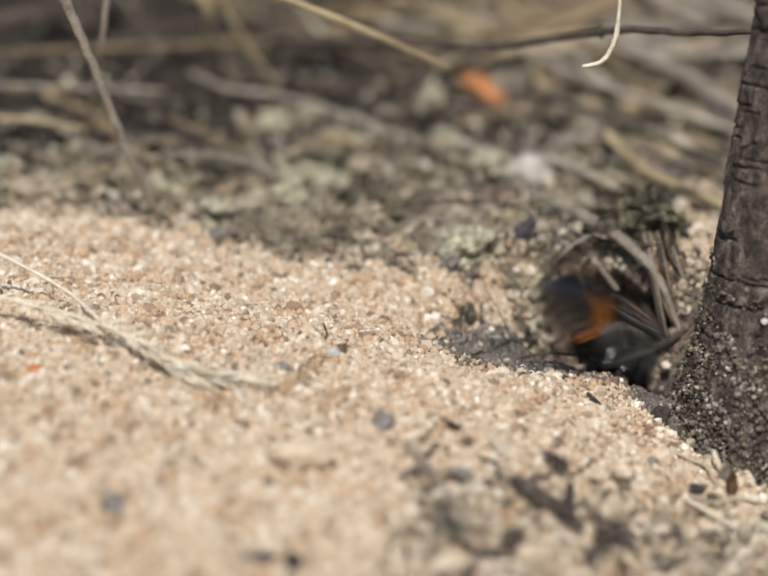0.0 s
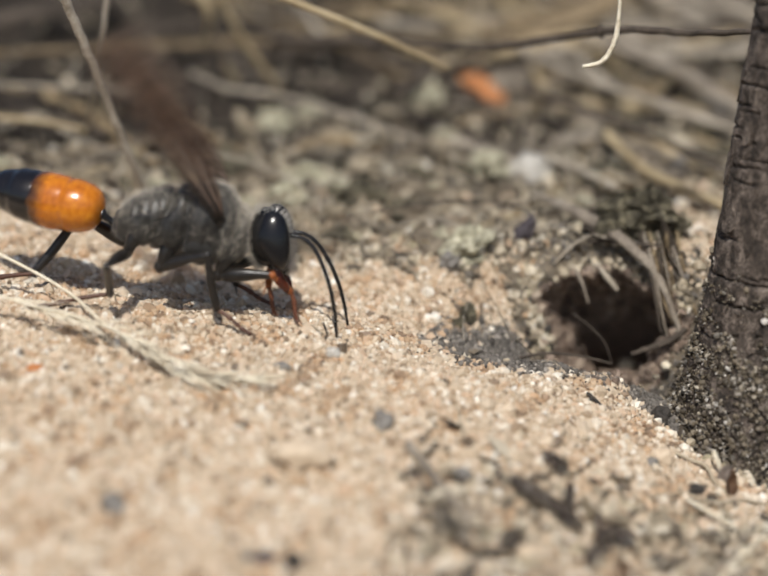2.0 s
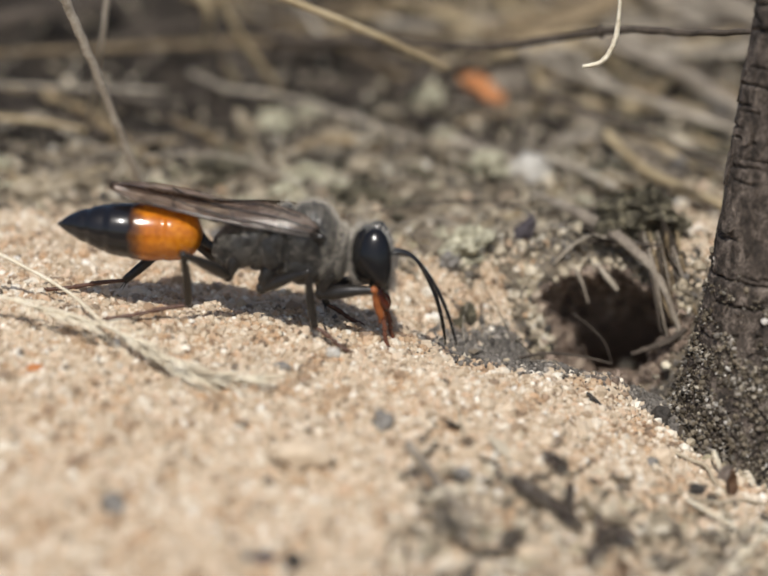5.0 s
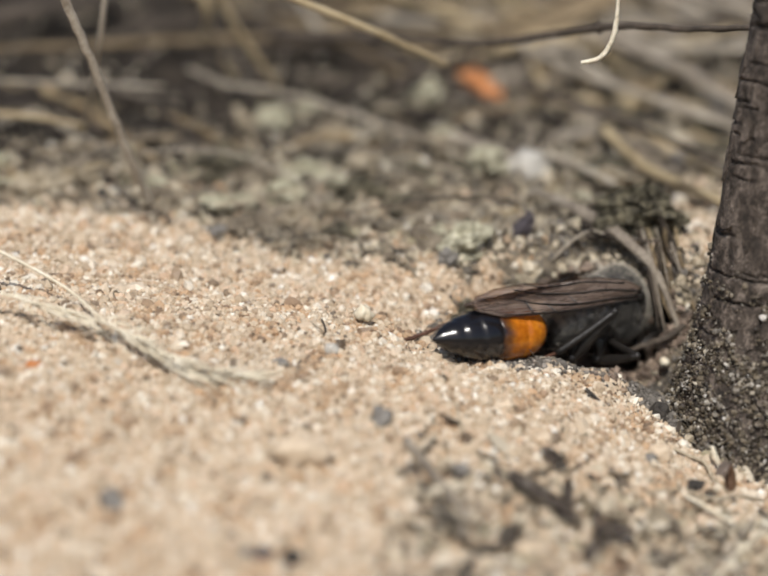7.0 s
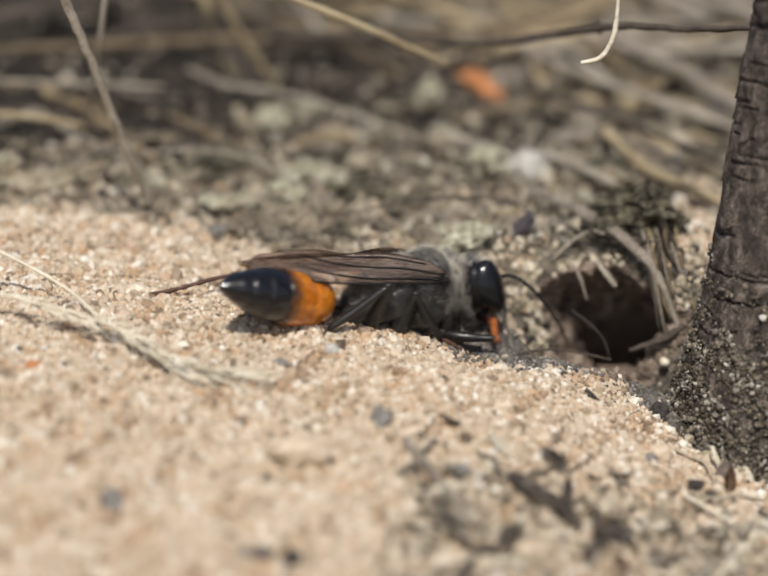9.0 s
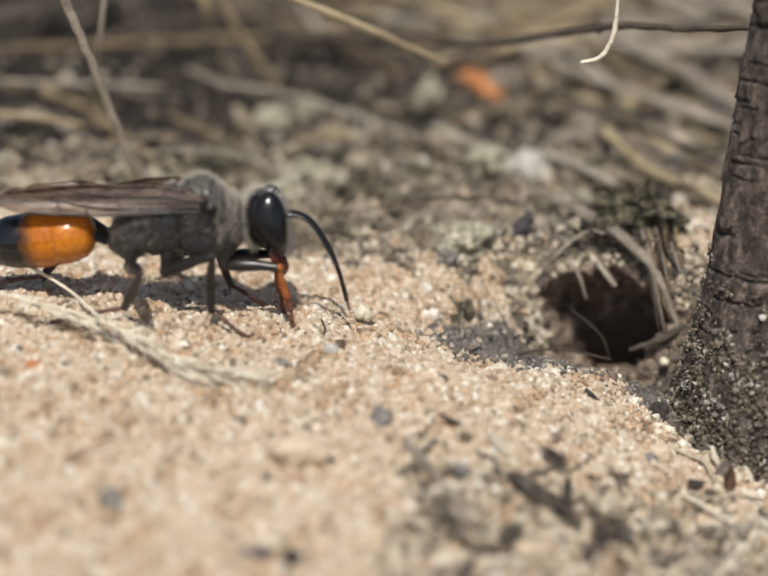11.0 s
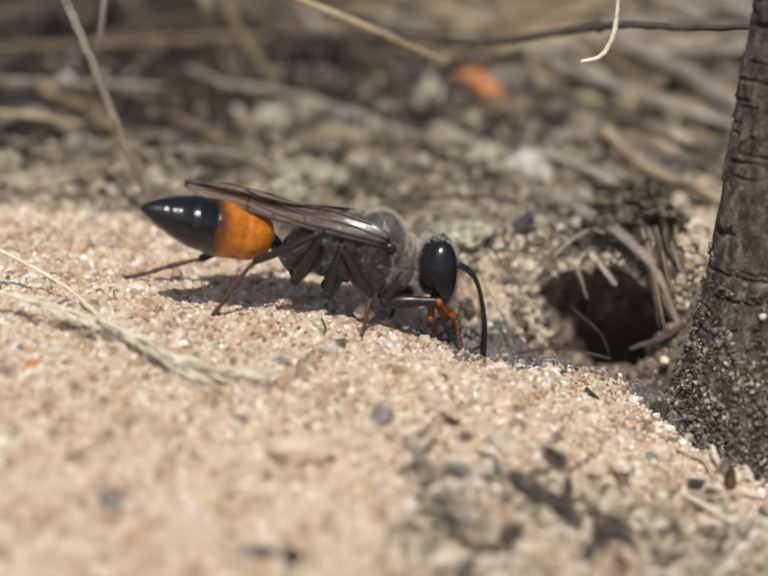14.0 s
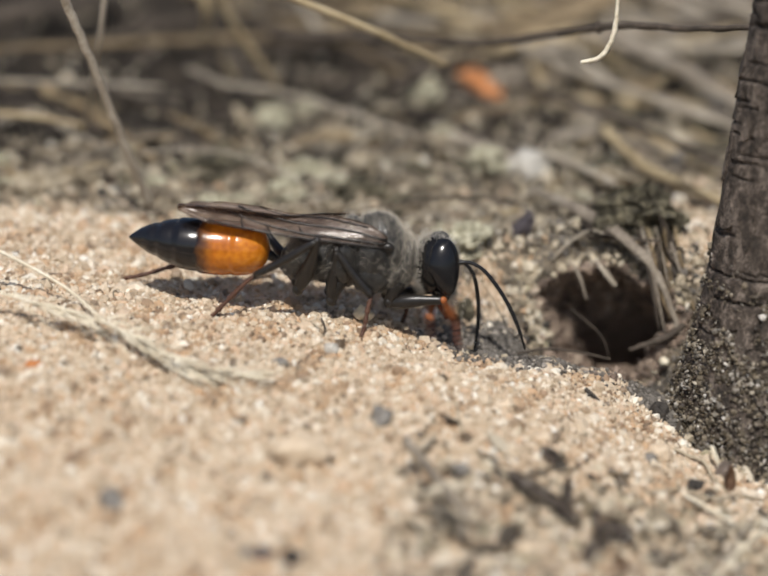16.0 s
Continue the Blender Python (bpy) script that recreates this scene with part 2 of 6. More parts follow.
def raw(name, verts, faces, material, smooth=False):
    """One object from arrays of vertices (millimetres) and faces."""
    me = bpy.data.meshes.new(name)
    verts, faces = np.asarray(verts, float) * MM, np.asarray(faces, int)
    me.vertices.add(len(verts))
    me.vertices.foreach_set("co", verts.ravel())
    me.loops.add(faces.size)
    me.loops.foreach_set("vertex_index", faces.ravel())
    me.polygons.add(len(faces))
    me.polygons.foreach_set("loop_start", np.arange(0, faces.size, faces.shape[1]))
    me.polygons.foreach_set("loop_total", np.full(len(faces), faces.shape[1]))
    me.polygons.foreach_set("use_smooth", np.full(len(faces), smooth))
    me.update(calc_edges=True)
    me.materials.append(material)
    return new(name, me)


def glide(points, steps=6):
    """A smooth line through the points."""
    p = [Vector(q) for q in points]
    if len(p) < 3:
        return [p[0].lerp(p[-1], i / steps) for i in range(steps + 1)]
    p = [2 * p[0] - p[1]] + p + [2 * p[-1] - p[-2]]
    out = []
    for a, b, c, d in zip(p, p[1:], p[2:], p[3:]):
        for i in range(steps):
            t = i / steps
            out.append(0.5 * (2 * b + (c - a) * t + (2 * a - 5 * b + 4 * c - d) * t * t + (3 * b - a - 3 * c + d) * t ** 3))
    return out + [p[-2]]


def tube(points, radii, segs=8, bm=None, flat=1.0, rough=0.0, rng=None):
    """A closed tube along a line; radii run from start to end."""
    bm = bm or bmesh.new()
    n = len(points)
    prof = np.interp(np.linspace(0, 1, n), np.linspace(0, 1, len(radii)), radii)
    side = None
    rings = []
    for i, p in enumerate(points):
        way = (points[min(i + 1, n - 1)] - points[max(i - 1, 0)]).normalized()
        if side is None:
            side = way.orthogonal().normalized()
        side = (side - way * side.dot(way)).normalized()
        other = way.cross(side)
        ring = []
        for k in range(segs):
            a = 2 * math.pi * k / segs
            r = prof[i] * (1 + (rng.uniform(-rough, rough) if rough else 0))
            ring.append(bm.verts.new(p + side * (r * math.cos(a)) + other * (r * flat * math.sin(a))))
        rings.append(ring)
    for a, b in zip(rings, rings[1:]):
        for k in range(segs):
            bm.faces.new((a[k], a[(k + 1) % segs], b[(k + 1) % segs], b[k]))
    bm.faces.new(rings[0][::-1])
    bm.faces.new(rings[-1])
    return bm


def loft(stations, segs=20, bm=None):
    """Rings across x: each station is (x, z, half width, half height)."""
    bm = bm or bmesh.new()
    rings = []
    for x, z, w, h in stations:
        rings.append([bm.verts.new((x, w * math.cos(2 * math.pi * k / segs), z + h * math.sin(2 * math.pi * k / segs))) for k in range(segs)])
    for a, b in zip(rings, rings[1:]):
        for k in range(segs):
            bm.faces.new((a[k], a[(k + 1) % segs], b[(k + 1) % segs], b[k]))
    bm.faces.new(rings[0][::-1])
    bm.faces.new(rings[-1])
    bmesh.ops.recalc_face_normals(bm, faces=bm.faces)
    return bm


def blob(centre, size, sub=3, bm=None, lumps=0.0, turn=(0, 0, 0), seed=0.0):
    """A rounded or lumpy stone-like ball."""
    bm = bm or bmesh.new()
    made = bmesh.ops.create_icosphere(bm, subdivisions=sub, radius=1)["verts"]
    spin = Euler([radians(a) for a in turn]).to_matrix()
    for v in made:
        k = 1 + lumps * noise.noise(v.co * 1.7 + Vector((seed, seed * 0.7, 3))) + 0.4 * lumps * noise.noise(v.co * 4.1 + Vector((5, seed, 1)))
        v.co = Vector(centre) + spin @ Vector([a * b * k for a, b in zip(v.co, size)])
    return bm


# ---- relief ----
CREST_X = [-60, -25, -17, -4, 1, 7, 11.5, 16.3, 19, 25, 60]
CREST_Z = [0.6, -0.2, -1.0, -2.3, -2.8, -3.8, -5.0, -7.4, -9.2, -10.5, -12]


def smooth01(a, b, v):
    t = np.clip((v - a) / (b - a), 0, 1)
    return t * t * (3 - 2 * t)


def height(x, y):
    """The ground's height in millimetres: a sand mound in front, a dip before the burrow, rising litter behind."""
    x, y = np.asarray(x, float), np.asarray(y, float)
    crest = sum(np.interp(x + d, CREST_X, CREST_Z) for d in (-2.4, -1.2, 0, 1.2, 2.4)) / 5
    s = np.maximum(0, -1.2 - y)
    front = crest - 0.43 * (np.sqrt(s * s + 4) - 2) * (1 - 0.45 * smooth01(10, 22, x))
    # worn down where the wasp comes and goes
    front = front - 1.25 * np.exp(-((x - 5.0) / 5.0) ** 2) * smooth01(-6, -1.5, y)
    behind = 0.9 + 0.075 * np.clip(-12 - x, -8, 16) + 0.3 * np.maximum(0, np.minimum(y, 75) - 14)
    start = np.interp(x, [-5, 4, 8, 10.5, 14, 18, 20, 23, 30], [2.0, 3.6, 6.0, 6.2, 5.0, 3.4, 2.8, 3.4, 8.0])
    end = np.interp(x, [-5, 4, 8, 10.5, 14, 18, 20, 23, 30], [14.0, 10.0, 9.8, 9.6, 8.4, 6.8, 6.4, 9.0, 16.0])
    w = smooth01(0, 1, (y - start) / (end - start))
    z = front * (1 - w) + behind * w
    z = z - 1.5 * np.exp(-((x - 12.5) / 5) ** 2 - ((y - 3.8) / 2.4) ** 2)
    z = z - 0.7 * np.exp(-((x - 7.5) / 3.2) ** 2 - ((y - 1.8) / 1.5) ** 2) + 0.7 * np.exp(-((x - 7.0) / 3.5) ** 2 - ((y - 5.5) / 1.6) ** 2)
    z = z + 1.7 * np.exp(-((x - 16) / 4.5) ** 2 - ((y - 11.0) / 2.6) ** 2)
    z = z + 0.2 * np.sin(x * 1.3 + 0.7 * y) * np.sin(y * 0.9 - 0.4 * x) + 0.07 * np.sin(2.9 * x - 1.7 * y + 1) * np.sin(2.3 * y + x)
    far = smooth01(16, 30, y)
    rough = smooth01(0, 4, y - np.interp(x, [-26, -14, -10, -4, 2, 8, 20], [14, 13, 10.5, 8.5, 8, 8, 9]))
    z = z + far * (0.5 * np.sin(0.55 * x + 1.2) * np.sin(0.42 * y) + 0.3 * np.sin(1.1 * x - 0.6 * y))
    z = z + rough * (0.45 * np.sin(1.9 * x + 0.8 * y) * np.sin(1.6 * y - 0.5 * x + 1) + 0.3 * np.sin(3.1 * x - 1.4 * y + 2) * np.sin(2.7 * y + 0.6 * x))
    # the pit behind the lip, from which the burrow leads down
    z = z + 0.75 * np.exp(-((x - 16.2) / 3.2) ** 2 - ((y - 0.7) / 1.3) ** 2)
    return z - 5.5 * np.exp(-(((x - 14.7) / 4.3) ** 2 + ((y - 5.1) / 2.9) ** 2) ** 2)


MOUTH = np.array([14.9, 5.9, -4.25])
INTO = np.array([0.3, 0.9, -0.33]) / np.linalg.norm([0.3, 0.9, -0.33])
ASIDE = np.array([INTO[1], -INTO[0], 0]) / np.hypot(INTO[0], INTO[1])
ALOFT = np.cross(ASIDE, INTO)


def mouth(p):
    """Distance from the burrow's axis (1 at its rim) and depth along it."""
    q = np.asarray(p) - MOUTH
    across, above = q @ ASIDE / 1.22, q @ ALOFT
    a = np.arctan2(above, across)
    rim = 4.2 + 0.25 * np.sin(3 * a + 0.5) + 0.22 * np.sin(5 * a) + 0.12 * np.sin(9 * a + 1)
    return np.hypot(across, above) / rim, q @ INTO


def on_axis(d, a, rho):
    """A point of the burrow's wall at depth d, angle a."""
    rim = (4.2 + 0.25 * np.sin(3 * a + 0.5) + 0.22 * np.sin(5 * a) + 0.12 * np.sin(9 * a + 1)) * rho
    bend = np.maximum(0, d - 4)
    p = MOUTH + np.outer(d, INTO) + np.outer(bend, np.array([0.06, -0.35, -0.5]))
    return p + np.outer(rim * np.cos(a) * 1.22, ASIDE) + np.outer(rim * np.sin(a), ALOFT)


def lip(a):
    """Depth at which the burrow's wall leaves the ground, for each angle."""
    a = np.asarray(a, float)
    d = np.full(len(a), -5.0)
    for i in range(110):
        p = on_axis(d, a, np.full(len(a), 0.95))
        d = np.where((p[:, 2] > height(p[:, 0], p[:, 1])) & (d < 6), d + 0.1, d)
    return d


def dusty(x, y):
    """1 on the smooth grey patch of dug-out soil."""
    a = np.exp(-(((x - 8.8) / 4.8) ** 2 + ((y - 2.3) / 3.4) ** 2) ** 2)
    b = np.exp(-(((x - 17.6) / 3.4) ** 2 + ((y - 0.6) / 3.6) ** 2) ** 2)
    return np.maximum(np.maximum(a, b), np.exp(-(((x - 11.5) / 3.0) ** 2 + ((y - 2.2) / 2.4) ** 2) ** 2))


def sandy(x, y):
    """1 on the pale sand, 0 on the grey litter."""
    edge = np.interp(x, [-26, -14, -10, -4, 2, 8, 16, 20, 24], [14, 13, 10.5, 8.8, 8.4, 8.2, -0.8, -4.0, -8])
    low = np.interp(x, [-4, 0, 4, 12, 22], [-40, -17, -13, -11, -9])
    a = smooth01(-1.2, 1.2, edge - y + 0.8 * np.sin(1.7 * x + y))
    b = smooth01(-2.0, 1.5, y - low + 1.0 * np.sin(0.9 * x) * np.sin(1.1 * y))
    patch = np.maximum(np.exp(-(((x - 8.7) / 4.6) ** 2 + ((y - 2.2) / 3.4) ** 2) ** 2), np.exp(-(((x - 11.5) / 2.8) ** 2 + ((y - 2.4) / 2.2) ** 2) ** 2))
    return a * (0.55 + 0.45 * b) * np.clip(1.2 - 1.5 * patch, 0, 1)
# ---- end relief ----


def ground_z(x, y):
    return float(height(x, y))


# ---- the ground ----
WALL_SPOTS = None


def build_ground():
    grow = lambda a, n, k: [a * k ** i for i in range(1, n)]
    fine_x = list(np.arange(-36, 7.01, 0.43)) + list(np.arange(7.2, 22.61, 0.16)) + list(np.arange(23, 36.01, 0.45))
    fine_y = list(np.arange(-34, 1.5, 0.45)) + list(np.arange(1.7, 13.01, 0.16)) + list(np.arange(13.4, 70.01, 0.45))
    out = [36 + v for v in grow(1.0, 36, 1.4)]
    xs = np.array([-v for v in out[::-1]] + fine_x + out)
    ys = np.array([-v for v in out[::-1]] + fine_y + [34 + v for v in out])
    gx, gy = np.meshgrid(xs, ys)
    gz = height(gx, np.clip(gy, -45, 200))
    flat = smooth01(80, 400, np.hypot(gx, gy))
    gz = gz * (1 - flat)
    nx, ny = len(xs), len(ys)
    verts = np.stack([gx.ravel(), gy.ravel(), gz.ravel()], 1)
    i = np.arange(nx * ny).reshape(ny, nx)
    faces = np.stack([i[:-1, :-1], i[:-1, 1:], i[1:, 1:], i[1:, :-1]], -1).reshape(-1, 4)
    mid = verts[faces].mean(1)
    rho, along = mouth(mid)
    hole = (rho < 0.72) & (along > -4) & (along < 7)
    rho_v, along_v = mouth(verts)
    inward = smooth01(0, 1, (1 - rho_v) / 0.25) * ((along_v > -4) & (along_v < 7))
    verts = verts + (5 * inward)[:, None] * INTO
    global WALL_SPOTS
    wall = ((rho < 0.93) & (along > -4) & (along < 7))[~hole]
    faces, mid = faces[~hole], mid[~hole]
    WALL_SPOTS = verts[faces].mean(1)[wall]
    ob = raw("ground", verts, faces, M_SOIL, smooth=True)
    ob.data.materials.append(M_SANDBASE)
    pale = (sandy(mid[:, 0], mid[:, 1]) > 0.6) & (np.abs(mid[:, 0]) < 60) & (mid[:, 1] > -60)
    ob.data.materials.append(M_SHADED_HUMUS)
    ob.data.materials.append(M_BURROW)
    # ground at the back takes the soil colour with shade painted in
    shaded = (mid[:, 1] > 19 + 3 * np.sin(0.5 * mid[:, 0])) & (np.hypot(mid[:, 0], mid[:, 1] - 30) < 85 + 25 * np.sin(0.09 * mid[:, 0]) * np.sin(0.11 * mid[:, 1] + 1))
    ob.data.polygons.foreach_set("material_index", np.where(wall, 3, np.where(pale, 1, np.where(shaded, 2, 0))).astype(np.int32))
    return tagged(ob, "sandy ground with grey litter and a pale sand mound", "ground", kind="structure")


build_ground()


def build_burrow():
    bm = bmesh.new()
    rng = random.Random(4)
    rings = []
    w = np.linspace(0, 2 * math.pi, 28, endpoint=False)
    start = lip(w)
    for d, r in ((0.8, 1.0), (1.6, 1.0), (3, 1.0), (5, 1.0), (8, 1.0), (13, 1.0), (18, 0.98), (24, 0.9), (28, 0.7), (30, 0.3)):
        wob = np.array([1 + 0.1 * noise.noise(Vector((d * 0.5, math.cos(v) * 2, math.sin(v) * 2))) + rng.uniform(-0.03, 0.03) for v in w])
        p = on_axis(start * math.exp(-d / 4) + d, w, r * wob)
        rings.append([bm.verts.new(q) for q in p])
    for p, q in zip(rings, rings[1:]):
        for k in range(28):
            bm.faces.new((p[k], q[k], q[(k + 1) % 28], p[(k + 1) % 28]))
    bm.faces.new(rings[-1][::-1])
    # a wall of its own thickness
    bmesh.ops.recalc_face_normals(bm, faces=bm.faces)
    bmesh.ops.reverse_faces(bm, faces=bm.faces)
    ob = part("burrow", bm, M_BURROW)
    return tagged(ob, "dark earthen nest burrow dug into the bank", "burrow", kind="structure")


build_burrow()

# ---- loose grains ----
ICO_V = []
ICO_F = []


def ico():
    bm = bmesh.new()
    bmesh.ops.create_icosphere(bm, subdivisions=1, radius=1)
    bm.verts.ensure_lookup_table()
    v = np.array([p.co[:] for p in bm.verts])
    f = np.array([[q.index for q in p.verts] for p in bm.faces])
    bm.free()
    return v, f


ICO_V, ICO_F = ico()


def scatter(name, centres, sizes, material, seed, squash=0.3, lift=0.25, label="", category="sand", smooth=False):
    """Angular grains, each an island of its own."""
    rng = np.random.default_rng(seed)
    n = len(centres)
    q = rng.normal(size=(n, 4))
    q /= np.linalg.norm(q, axis=1)[:, None]
    w, x, y, z = q.T
    rot = np.stack([1 - 2 * (y * y + z * z), 2 * (x * y - w * z), 2 * (x * z + w * y), 2 * (x * y + w * z), 1 - 2 * (x * x + z * z),
                    2 * (y * z - w * x), 2 * (x * z - w * y), 2 * (y * z + w * x), 1 - 2 * (x * x + y * y)], 1).reshape(n, 3, 3)
    shape = 1 + rng.uniform(-squash, squash, (n, 1, 3))
    jag = 1 + rng.uniform(-0.23, 0.23, (n, len(ICO_V), 1))
    v = ICO_V[None] * shape * jag * sizes[:, None, None]
    v = np.einsum("nij,nkj->nki", rot, v) + centres[:, None, :]
    v[:, :, 2] += (lift * sizes)[:, None]
    f = (ICO_F[None] + (np.arange(n) * len(ICO_V))[:, None, None]).reshape(-1, 3)
    ob = raw(name, v.reshape(-1, 3), f, material, smooth=smooth)
    return tagged(ob, label, category, kind="stuff")


def outside_mouth(p, r=3.3):
    rho, along = mouth(p)
    return ~((rho < r / 3.5) & (along > -4) & (along < 8))


def build_grains():
    rng = np.random.default_rng(11)
    # pale sand, denser than it is wide, so that it covers the soil
    n = 96000
    x, y = rng.uniform(-31, 29, n), rng.uniform(-27, 19, n)
    keep = rng.uniform(size=n) < np.maximum(sandy(x, y), 0.3 * (y > 3) * (1 - smooth01(9, 13, x)) * (1 - np.minimum(1, 1.3 * dusty(x, y))))
    x, y = x[keep], y[keep]
    p = np.stack([x, y, height(x, y)], 1)
    p = p[outside_mouth(p)]
    s = 0.142 * np.exp(rng.normal(0, 0.4, len(p)))
    blotch = np.sin(0.9 * p[:, 0] + 1.1 * np.sin(0.5 * p[:, 1])) * np.sin(0.8 * p[:, 1] + 0.9 * np.sin(0.7 * p[:, 0])) + 0.5 * np.sin(2.3 * p[:, 0] - 1.9 * p[:, 1])
    brown = blotch + rng.normal(0, 0.4, len(p)) > 0.62
    scatter("sand_grains", p[~brown], s[~brown], M_SAND, 1, lift=0.05, label="loose pale sand grains of the mound", category="sand")
    scatter("sand_grains", p[brown], s[brown] * 1.05, M_BROWNSAND, 9, lift=0.05, label="browner sand grains in patches on the mound", category="sand")
    # grey grit and crumbs of the litter
    n = 30000
    x, y = rng.uniform(-36, 36, n), rng.uniform(-26, 62, n)
    thin = 0.96 * smooth01(np.interp(x, [-16, -6], [15, 20]), np.interp(x, [-16, -6], [26, 36]), y) * (1 - 0.5 * smooth01(-5, 20, x))
    keep = (rng.uniform(size=n) > sandy(x, y) + 0.02) & (rng.uniform(size=n) > thin) & (rng.uniform(size=n) > 1.1 * dusty(x, y))
    x, y = x[keep], y[keep]
    p = np.stack([x, y, height(x, y)], 1)
    p = p[outside_mouth(p)]
    s = np.minimum(0.4, 0.17 * np.exp(rng.normal(0, 0.5, len(p))))
    scatter("litter_grit", p, s, M_GRIT, 2, squash=0.5, lift=0.35, label="grey and tan grit mixed with soil crumbs", category="grit")


    # pale sand added between the litter and the stem, to brighten a sunlit spot
    n = 5200
    x, y = rng.normal(22.5, 2.2, n), rng.normal(12.0, 4.0, n)
    p = np.stack([x, y, height(x, y) + 0.1], 1)
    p = p[outside_mouth(p, 4.5) & (np.hypot(x - 24.8, y - 0.6) > 6.3)]
    scatter("sand_grains", p, 0.16 * np.exp(rng.normal(0, 0.45, len(p))), M_SAND, 21, lift=0.2, label="pale sand grains brightening the sunlit litter by the stem", category="sand")
    # dark dug-out soil before the burrow
    n = 60000
    x, y = rng.uniform(1, 24, n), rng.uniform(-5, 13, n)
    dark = np.maximum(np.exp(-(((x - 11.5) / 3.0) ** 2 + ((y - 2.2) / 2.4) ** 2) ** 2), np.exp(-((x - 16) / 4.2) ** 2 - ((y - 5.0) / 3.4) ** 2))
    dark = np.maximum(dark, np.exp(-(((x - 8.8) / 4.9) ** 2 + ((y - 2.3) / 3.4) ** 2) ** 2))
    dark = np.maximum(dark, 0.8 * np.exp(-(((x - 17.6) / 3.2) ** 2 + ((y - 0.6) / 3.4) ** 2) ** 2) * (1 - sandy(x, y)))
    keep = rng.uniform(size=n) < 1.5 * dark
    x, y = x[keep], y[keep]
    p = np.stack([x, y, height(x, y) + 0.1], 1)
    p = p[outside_mouth(p, 4.0)]
    scatter("dug_soil", p, 0.095 * np.exp(rng.normal(0, 0.38, len(p))), M_DUST, 5, squash=0.45, lift=0.25, label="dusty grey soil dug out before the burrow", category="soil")


build_grains()


def burrow_crumbs():
    """Crumbs on the burrow's wall and lip."""
    rng = np.random.default_rng(14)
    n = 5200
    a = rng.uniform(0, 6.283, n)
    d = rng.uniform(0, 1, n) ** 1.4 * 9
    p = on_axis(lip(a) * np.exp(-d / 4) + d, a, np.interp(d, [0, 1.2, 2.5, 9], [0.97, 0.9, 0.86, 0.97]))
    scatter("burrow_crumbs", p, 0.2 * np.exp(rng.normal(0, 0.4, n)), M_BURROWGRIT, 7, squash=0.4, lift=0, label="soil crumbs on the burrow's wall", category="soil")
    spots = WALL_SPOTS[rng.integers(0, len(WALL_SPOTS), 3200)] + rng.normal(0, 0.12, (3200, 3))
    scatter("burrow_crumbs", spots, 0.17 * np.exp(rng.normal(0, 0.5, 3200)), M_BURROWGRIT, 19, squash=0.5, lift=0, label="brown soil crumbs on the burrow's slope", category="soil")
    n = 700
    a = rng.uniform(0, 6.283, n)
    p = on_axis(lip(a) + rng.uniform(-0.3, 0.4, n), a, 0.97 + np.abs(rng.normal(0, 0.1, n)))
    p[:, 2] = np.where(np.sin(a) < 0.5, height(p[:, 0], p[:, 1]), p[:, 2])
    near_lip = np.abs(p[:, 2] - height(p[:, 0], p[:, 1])) < 1.4
    low = (np.sin(a) < 0.2) & (np.cos(a) > -0.6)
    for pick, m, seed, label in ((near_lip & low, M_BURROWGRIT, 15, "brown soil crumbs under the burrow's lip"), (near_lip & ~low, M_GRIT, 16, "grey soil crumbs round the burrow's lip")):
        scatter("burrow_crumbs", p[pick], 0.19 * np.exp(rng.normal(0, 0.3, int(pick.sum()))), m, seed, squash=0.45, lift=0, label=label, category="soil")


burrow_crumbs()

